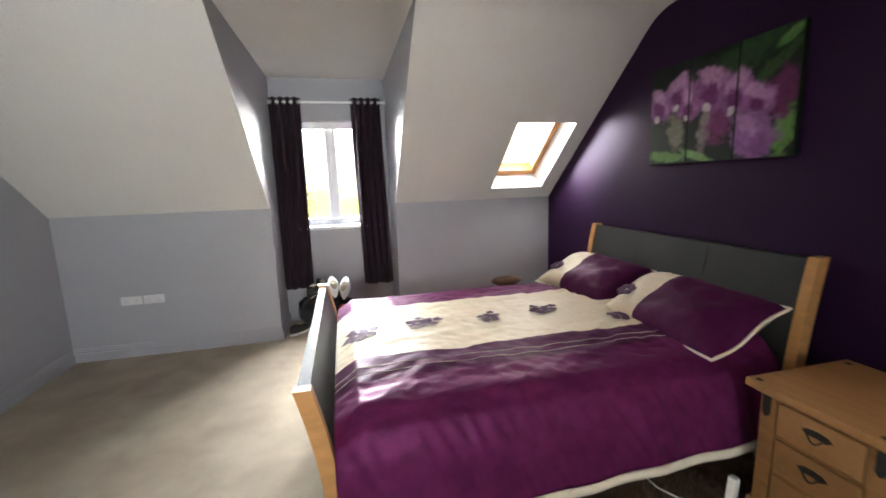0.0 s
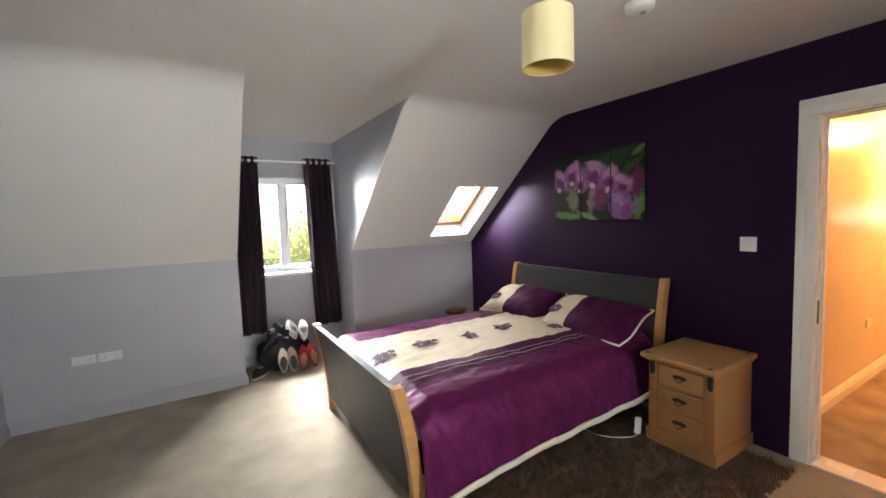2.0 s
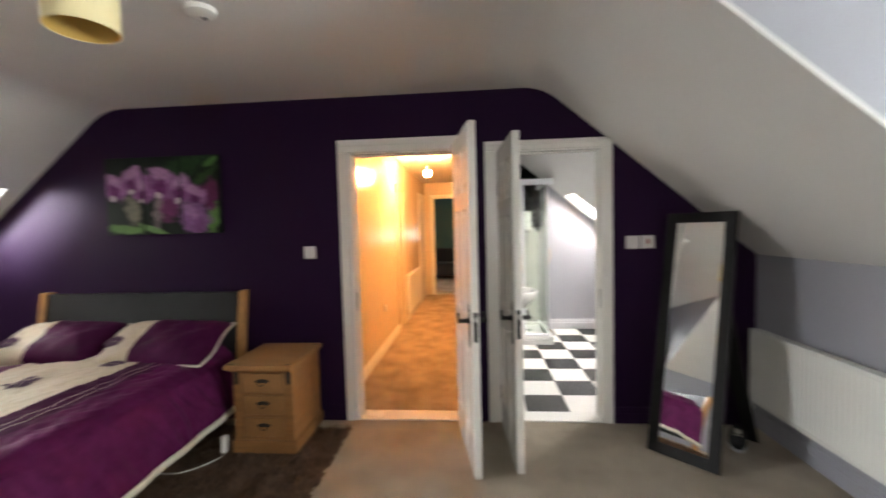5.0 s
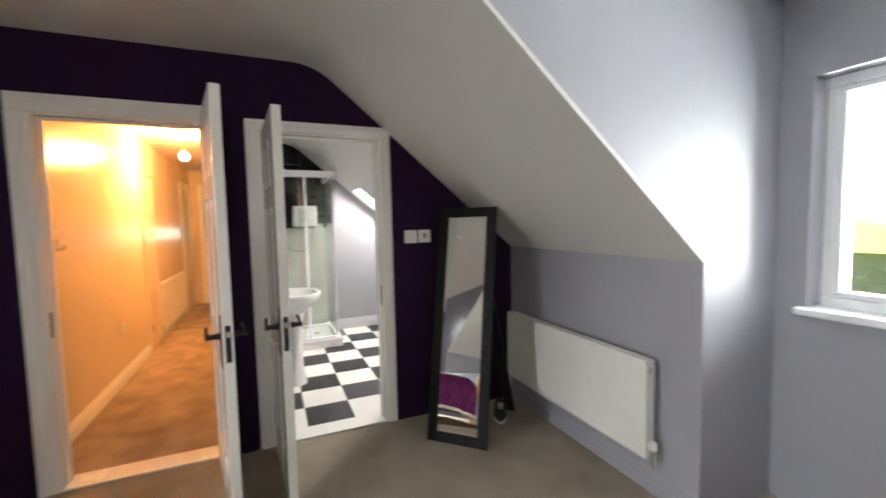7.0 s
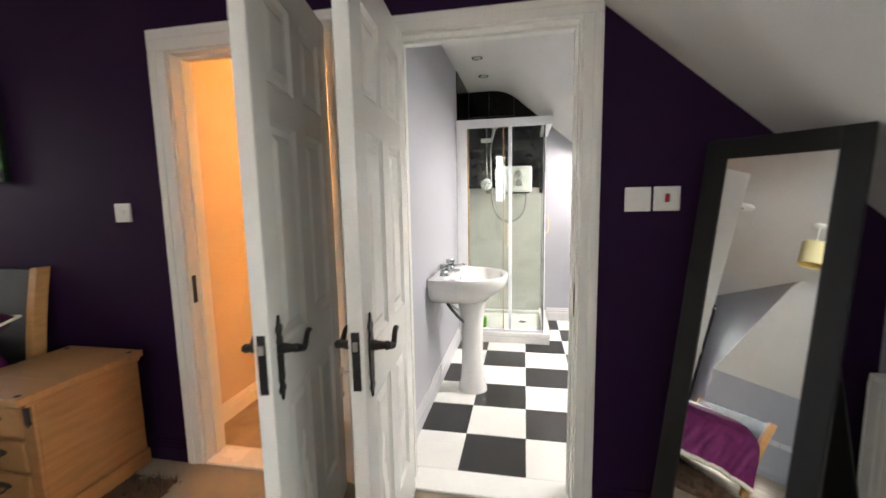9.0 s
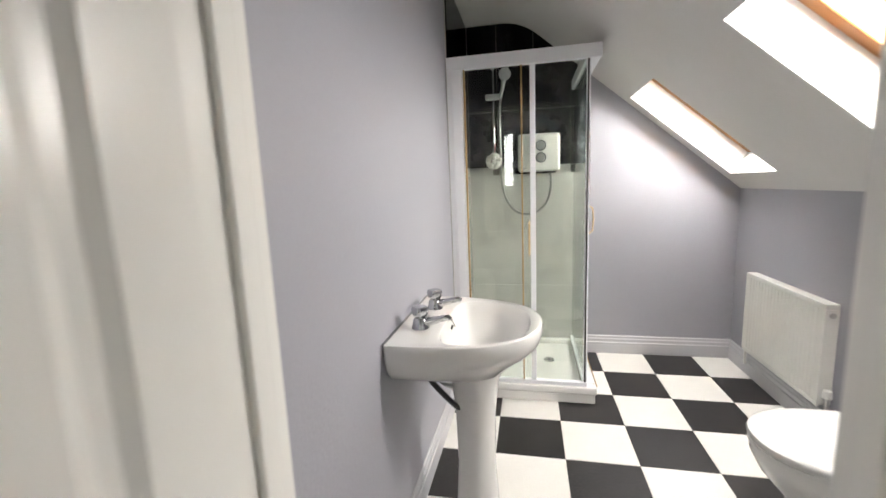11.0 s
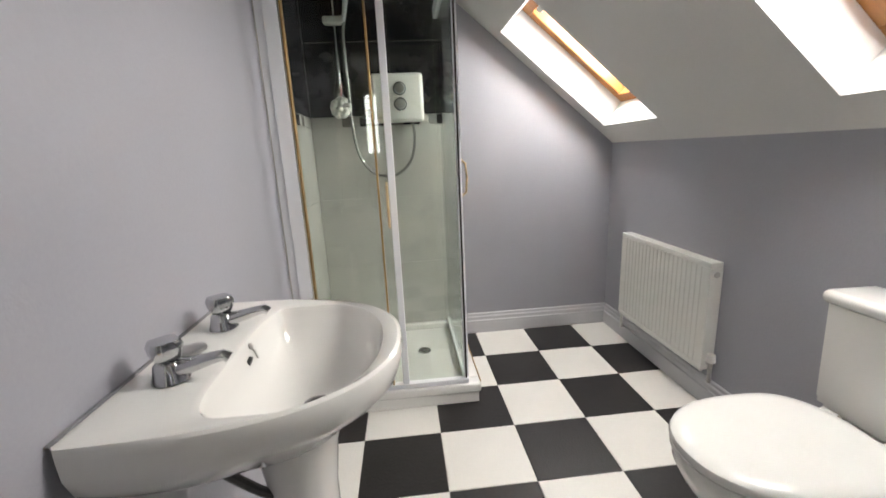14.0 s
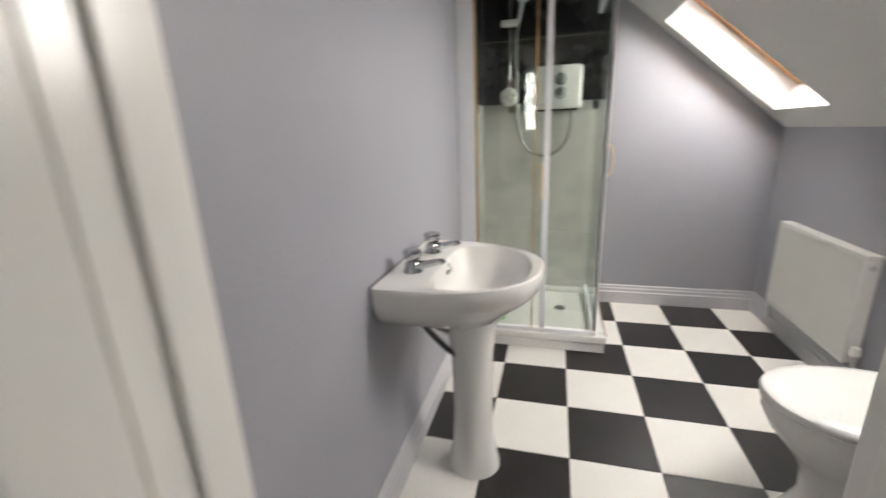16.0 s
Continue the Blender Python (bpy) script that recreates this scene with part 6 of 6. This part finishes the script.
bm = bmesh.new()
rows = []
for s, z, sy in ((0.95, 0.3975, 0.0), (0.955, 0.37, 0.0), (0.90, 0.32, -0.01), (0.74, 0.25, -0.03), (0.58, 0.19, -0.05), (0.54, 0.10, -0.05), (0.60, 0.04, -0.04), (0.64, 0.0045, -0.03)):
    rows.append([bm.verts.new((egg(2 * math.pi * j / n, s)[0], (egg(2 * math.pi * j / n, s)[1] - 0.40) * (1 if s > 0.7 else 1.15) + 0.40 + sy, z)) for j in range(n)])
for a, b in zip(rows, rows[1:]):
    for j in range(n):
        bm.faces.new((a[j], a[(j + 1) % n], b[(j + 1) % n], b[j]))
bm.faces.new(rows[0])
part("pan", bm, PORCELAIN, TO, "white porcelain pan", True)
part("pan_shelf", boxm(-0.11, 0.11, 0.02, 0.26, 0.28, 0.395, 0.03, 3), PORCELAIN, TO, "", True)
bm = bmesh.new()
pts = [(-0.165, 0.40), (0.165, 0.40), (0.176, 0.725), (-0.176, 0.725)]
prism(bm, pts, 0.012, 0.162, "y")
bmesh.ops.bevel(bm, geom=list(bm.edges), offset=0.022, segments=4, affect="EDGES")
part("cistern", bm, PORCELAIN, TO, "white porcelain cistern", True)
part("cistern_lid", boxm(-0.182, 0.182, 0.006, 0.168, 0.7005, 0.738, 0.018, 5), PORCELAIN, TO, "", True)
part("flush_lever", tube(bmesh.new(), [(-0.13, 0.160, 0.64), (-0.13, 0.182, 0.64), (-0.09, 0.188, 0.635), (-0.05, 0.188, 0.63)], 0.006, 8), CHROME, TO, "chrome flush lever", True)
for x in (-0.07, 0.07):
    part("hinge", cyl(bmesh.new(), (x - 0.02, 0.206, 0.432), (x + 0.02, 0.206, 0.432), 0.011, None, 12), SEATPLASTIC, TO)

# ---- bathroom: downlights ----
for x in (4.50, 4.98):
    d = thing("downlight", "small chrome recessed downlight, unlit, in the bathroom ceiling", "lamp", pose(x, 0.56, 0), "bathroom downlights")
    part("bezel", lathe(bmesh.new(), [(0.030, 2.307), (0.040, 2.3055), (0.044, 2.3098)], 28), CHROME, d, "", True)
    part("lens", cyl(bmesh.new(), (0, 0, 2.3075), (0, 0, 2.3098), 0.030, None, 24), make_mat("frosted_lens", (0.5, 0.5, 0.5), 0.3), d)

# ---- outside ----
struct("ground_outside", boxm(-150, 150, -150, 150, -3.0, -2.8), GRASS, "green lawn and fields outside", "ground")


def tree(x, y, h, r, seed):
    rng = random.Random(seed)
    t = thing("tree", "broad tree with yellow-green spring leaves in the garden", "tree", pose(x, y, -2.8), "garden trees")
    bm = bmesh.new()
    tube(bm, [(0, 0, 0), (0.05, 0, h * 0.3), (-0.05, 0.05, h * 0.6), (0, 0, h * 0.85)], [0.22, 0.16, 0.10, 0.04], 10)
    limbs = []
    for k in range(9):
        a, z = rng.random() * 6.28, h * (0.3 + 0.05 * k)
        e = Vector((math.cos(a) * r * 0.7, math.sin(a) * r * 0.7, z + h * 0.18))
        tube(bm, [(0, 0, z), (e.x * 0.5, e.y * 0.5, z + h * 0.07), e], [0.07, 0.045, 0.02], 7)
        limbs.append(e)
    part("trunk", bm, BARK, t, "", True)
    verts, faces = [], []
    for k in range(3600):
        c = limbs[rng.randrange(9)] if rng.random() < 0.75 else Vector((0, 0, h * 0.8))
        q = Vector((rng.gauss(0, 1), rng.gauss(0, 1), rng.gauss(0, 0.8))) * r * 0.30
        p = c + q
        s = 0.07 + 0.07 * rng.random()
        a = Vector((rng.gauss(0, 1), rng.gauss(0, 1), rng.gauss(0, 1))).normalized()
        b = a.orthogonal().normalized()
        n0 = len(verts)
        verts += [p - a * s, p + b * s * 0.5, p + a * s, p - b * s * 0.5]
        faces.append((n0, n0 + 1, n0 + 2, n0 + 3))
    me = bpy.data.meshes.new("crown")
    me.from_pydata(verts, [], faces)
    me.materials.append(LEAF)
    o = new("crown", me)
    o.parent = t


for x, y, h, r, sd in ((-3.0, 19, 4.2, 2.6, 1), (4.9, 18, 4.4, 2.4, 3), (9.5, 22, 4.6, 3.0, 4)):
    tree(x, y, h, r, sd)

# self-lit backdrop beyond the garden: white sky above a pale wooded line, haze and brightness put into its emission
# colour
far = bpy.data.materials.new("glowing_haze_backdrop")
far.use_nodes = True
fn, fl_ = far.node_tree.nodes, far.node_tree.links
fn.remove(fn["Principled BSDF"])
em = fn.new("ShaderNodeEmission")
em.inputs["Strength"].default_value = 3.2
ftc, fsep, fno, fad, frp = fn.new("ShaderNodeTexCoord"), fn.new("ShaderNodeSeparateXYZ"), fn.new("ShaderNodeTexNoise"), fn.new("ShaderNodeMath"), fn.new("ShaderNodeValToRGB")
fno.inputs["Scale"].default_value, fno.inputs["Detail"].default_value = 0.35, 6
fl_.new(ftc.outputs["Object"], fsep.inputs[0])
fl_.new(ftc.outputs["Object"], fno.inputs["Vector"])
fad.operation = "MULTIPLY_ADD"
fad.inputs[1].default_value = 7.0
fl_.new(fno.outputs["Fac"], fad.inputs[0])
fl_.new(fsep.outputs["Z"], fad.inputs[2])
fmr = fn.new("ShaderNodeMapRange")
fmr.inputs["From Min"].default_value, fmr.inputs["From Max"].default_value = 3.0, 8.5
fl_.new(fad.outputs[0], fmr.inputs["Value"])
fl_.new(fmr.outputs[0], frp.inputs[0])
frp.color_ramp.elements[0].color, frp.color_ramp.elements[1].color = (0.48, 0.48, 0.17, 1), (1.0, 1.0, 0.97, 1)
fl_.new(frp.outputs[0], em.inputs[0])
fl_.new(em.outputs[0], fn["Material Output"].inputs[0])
struct("backdrop_distance", boxm(-60, 60, 55, 55.2, -3, 30), far, "glowing backdrop painted with pale hazy woods and white sky far beyond the garden", "backdrop")

# same glowing sheet, added to the south to brighten that view
struct("backdrop_south", boxm(-60, 60, -55.2, -55, -3, 30), far, "glowing backdrop painted with pale hazy woods and white sky beyond the other side of the house", "backdrop")

# ---- tiles ----
TX, TY, GX, GY = 0.3085, 0.3135, 4.557, -0.123
fb = struct("floor_bathroom", boxm(XB - 0.06, XEND, YS, YB, -0.12, 0.0), GROUT, "black and white chequered tile floor of the bathroom", "floor")
tile_mesh = {}


def tile_at(x0, x1, y0, y1, mat, parent, name, z1=0.004, z0=0.0004):
    key = (round(x1 - x0, 4), round(y1 - y0, 4), mat.name)
    if key not in tile_mesh:
        bm = boxm(0, x1 - x0, 0, y1 - y0, 0, z1 - z0)
        bmesh.ops.bevel(bm, geom=[e for e in bm.edges if all(v.co.z > 0.001 for v in e.verts)], offset=0.0012, segments=1, affect="EDGES")
        me = bpy.data.meshes.new(name)
        bmesh.ops.recalc_face_normals(bm, faces=bm.faces)
        bm.to_mesh(me)
        bm.free()
        me.materials.append(mat)
        tile_mesh[key] = me
    o = new(name, tile_mesh[key])
    o.location = (x0, y0, z0)
    o.parent = parent


gap = 0.0012
for i in range(-6, 5):
    for j in range(-4, 4):
        x0, x1 = max(XB + 0.001, GX + i * TX + gap), min(XEND - 0.001, GX + (i + 1) * TX - gap)
        y0, y1 = max(YS + 0.001, GY + j * TY + gap), min(YB - 0.001, GY + (j + 1) * TY - gap)
        if x1 - x0 > 0.01 and y1 - y0 > 0.01:
            tile_at(x0, x1, y0, y1, TILEBLACK if (i + j) % 2 == 0 else TILEWHITE, fb, "floor_tile")


def wall_tiles(name, label, axis, plane, lo, hi, inward):
    """Shower tiling on a wall: black above, a mosaic strip, pale marble below. axis: the wall's running axis."""
    def put(bm, a, b, z0, z1, d0, d1, bev=0.0):
        p, q = sorted((plane + inward * d0, plane + inward * d1))
        if axis == "y":
            box(bm, p, q, a, b, z0, z1, bev, 1)
        else:
            box(bm, a, b, p, q, z0, z1, bev, 1)
        return bm
    top = 1.98 if axis == "y" else ZC
    base = struct(name, bmesh.new(), WALLGROUT, label, "wall tiles")
    if axis == "y":
        bm = bmesh.new()
        ys = [lo] + [y for y, z in ROOF if lo < y < hi] + [hi]
        prism(bm, [(lo, 0.10)] + [(hi, 0.10)] + [(y, roof_z(y) - 0.002) for y in reversed(ys)], plane + inward * 0.004, plane + inward * 0.0005, "x")
    else:
        bm = put(bmesh.new(), lo, hi, 0.10, ZC - 0.002, 0.0005, 0.004)
    bmesh.ops.recalc_face_normals(bm, faces=bm.faces)
    bm.to_mesh(base.data)
    bm.free()
    w = 0.245
    wide = 0.39
    rows_ = [(0.106, 0.501, MARBLE), (0.5025, 0.901, MARBLE), (0.9025, 1.297, MARBLE), (1.356, 1.735, BLACKTILE), (1.738, 2.06, BLACKTILE), (2.063, 2.306, BLACKTILE)]
    for z0, z1, mat in rows_:
        w = wide if mat is MARBLE else 0.245
        start = (0.065 if axis == "y" else hi) - 4 * w
        k = 0
        while start + k * w < hi - 0.005:
            a, b = max(lo + 0.0015, start + k * w + 0.0007), min(hi - 0.0015, start + (k + 1) * w - 0.0007)
            k += 1
            if b - a < 0.02:
                continue
            bm = bmesh.new()
            if axis == "y" and roof_z(a) < z1 + 0.004:
                if roof_z(b) - 0.004 < z0 + 0.02:
                    continue
                ys = [a] + [y for y, z in ROOF if a < y < b] + [b]
                pts = [(a, min(z0, roof_z(a) - 0.006)), (b, z0)] + [(y, min(z1, roof_z(y) - 0.004)) for y in reversed(ys)]
                prism(bm, pts, plane + inward * 0.0042, plane + inward * 0.011, "x")
            else:
                put(bm, a, b, z0, z1, 0.0042, 0.011, 0.0007)
            part("wall_tile", bm, mat, base)
    k = 0
    rng = random.Random(8)
    while lo + k * 0.048 < hi - 0.01:
        a, b = lo + k * 0.048 + 0.001, min(hi, lo + (k + 1) * 0.048) - 0.001
        part("mosaic_tile", put(bmesh.new(), a, b, 1.301, 1.3525, 0.0042, 0.0105, 0.001), rng.choice([MOSAIC, BLACKTILE, STEEL, GROUT]), base)
        k += 1
    return base


wall_tiles("shower_tiles_east", "black and pale marble wall tiles with a mosaic strip in the shower", "y", XEND, SYE - 0.03, YB - 0.012, -1)
wall_tiles("shower_tiles_north", "black and pale marble wall tiles beside the basin wall in the shower", "x", YB, SX - 0.012, XEND - 0.0005, -1)
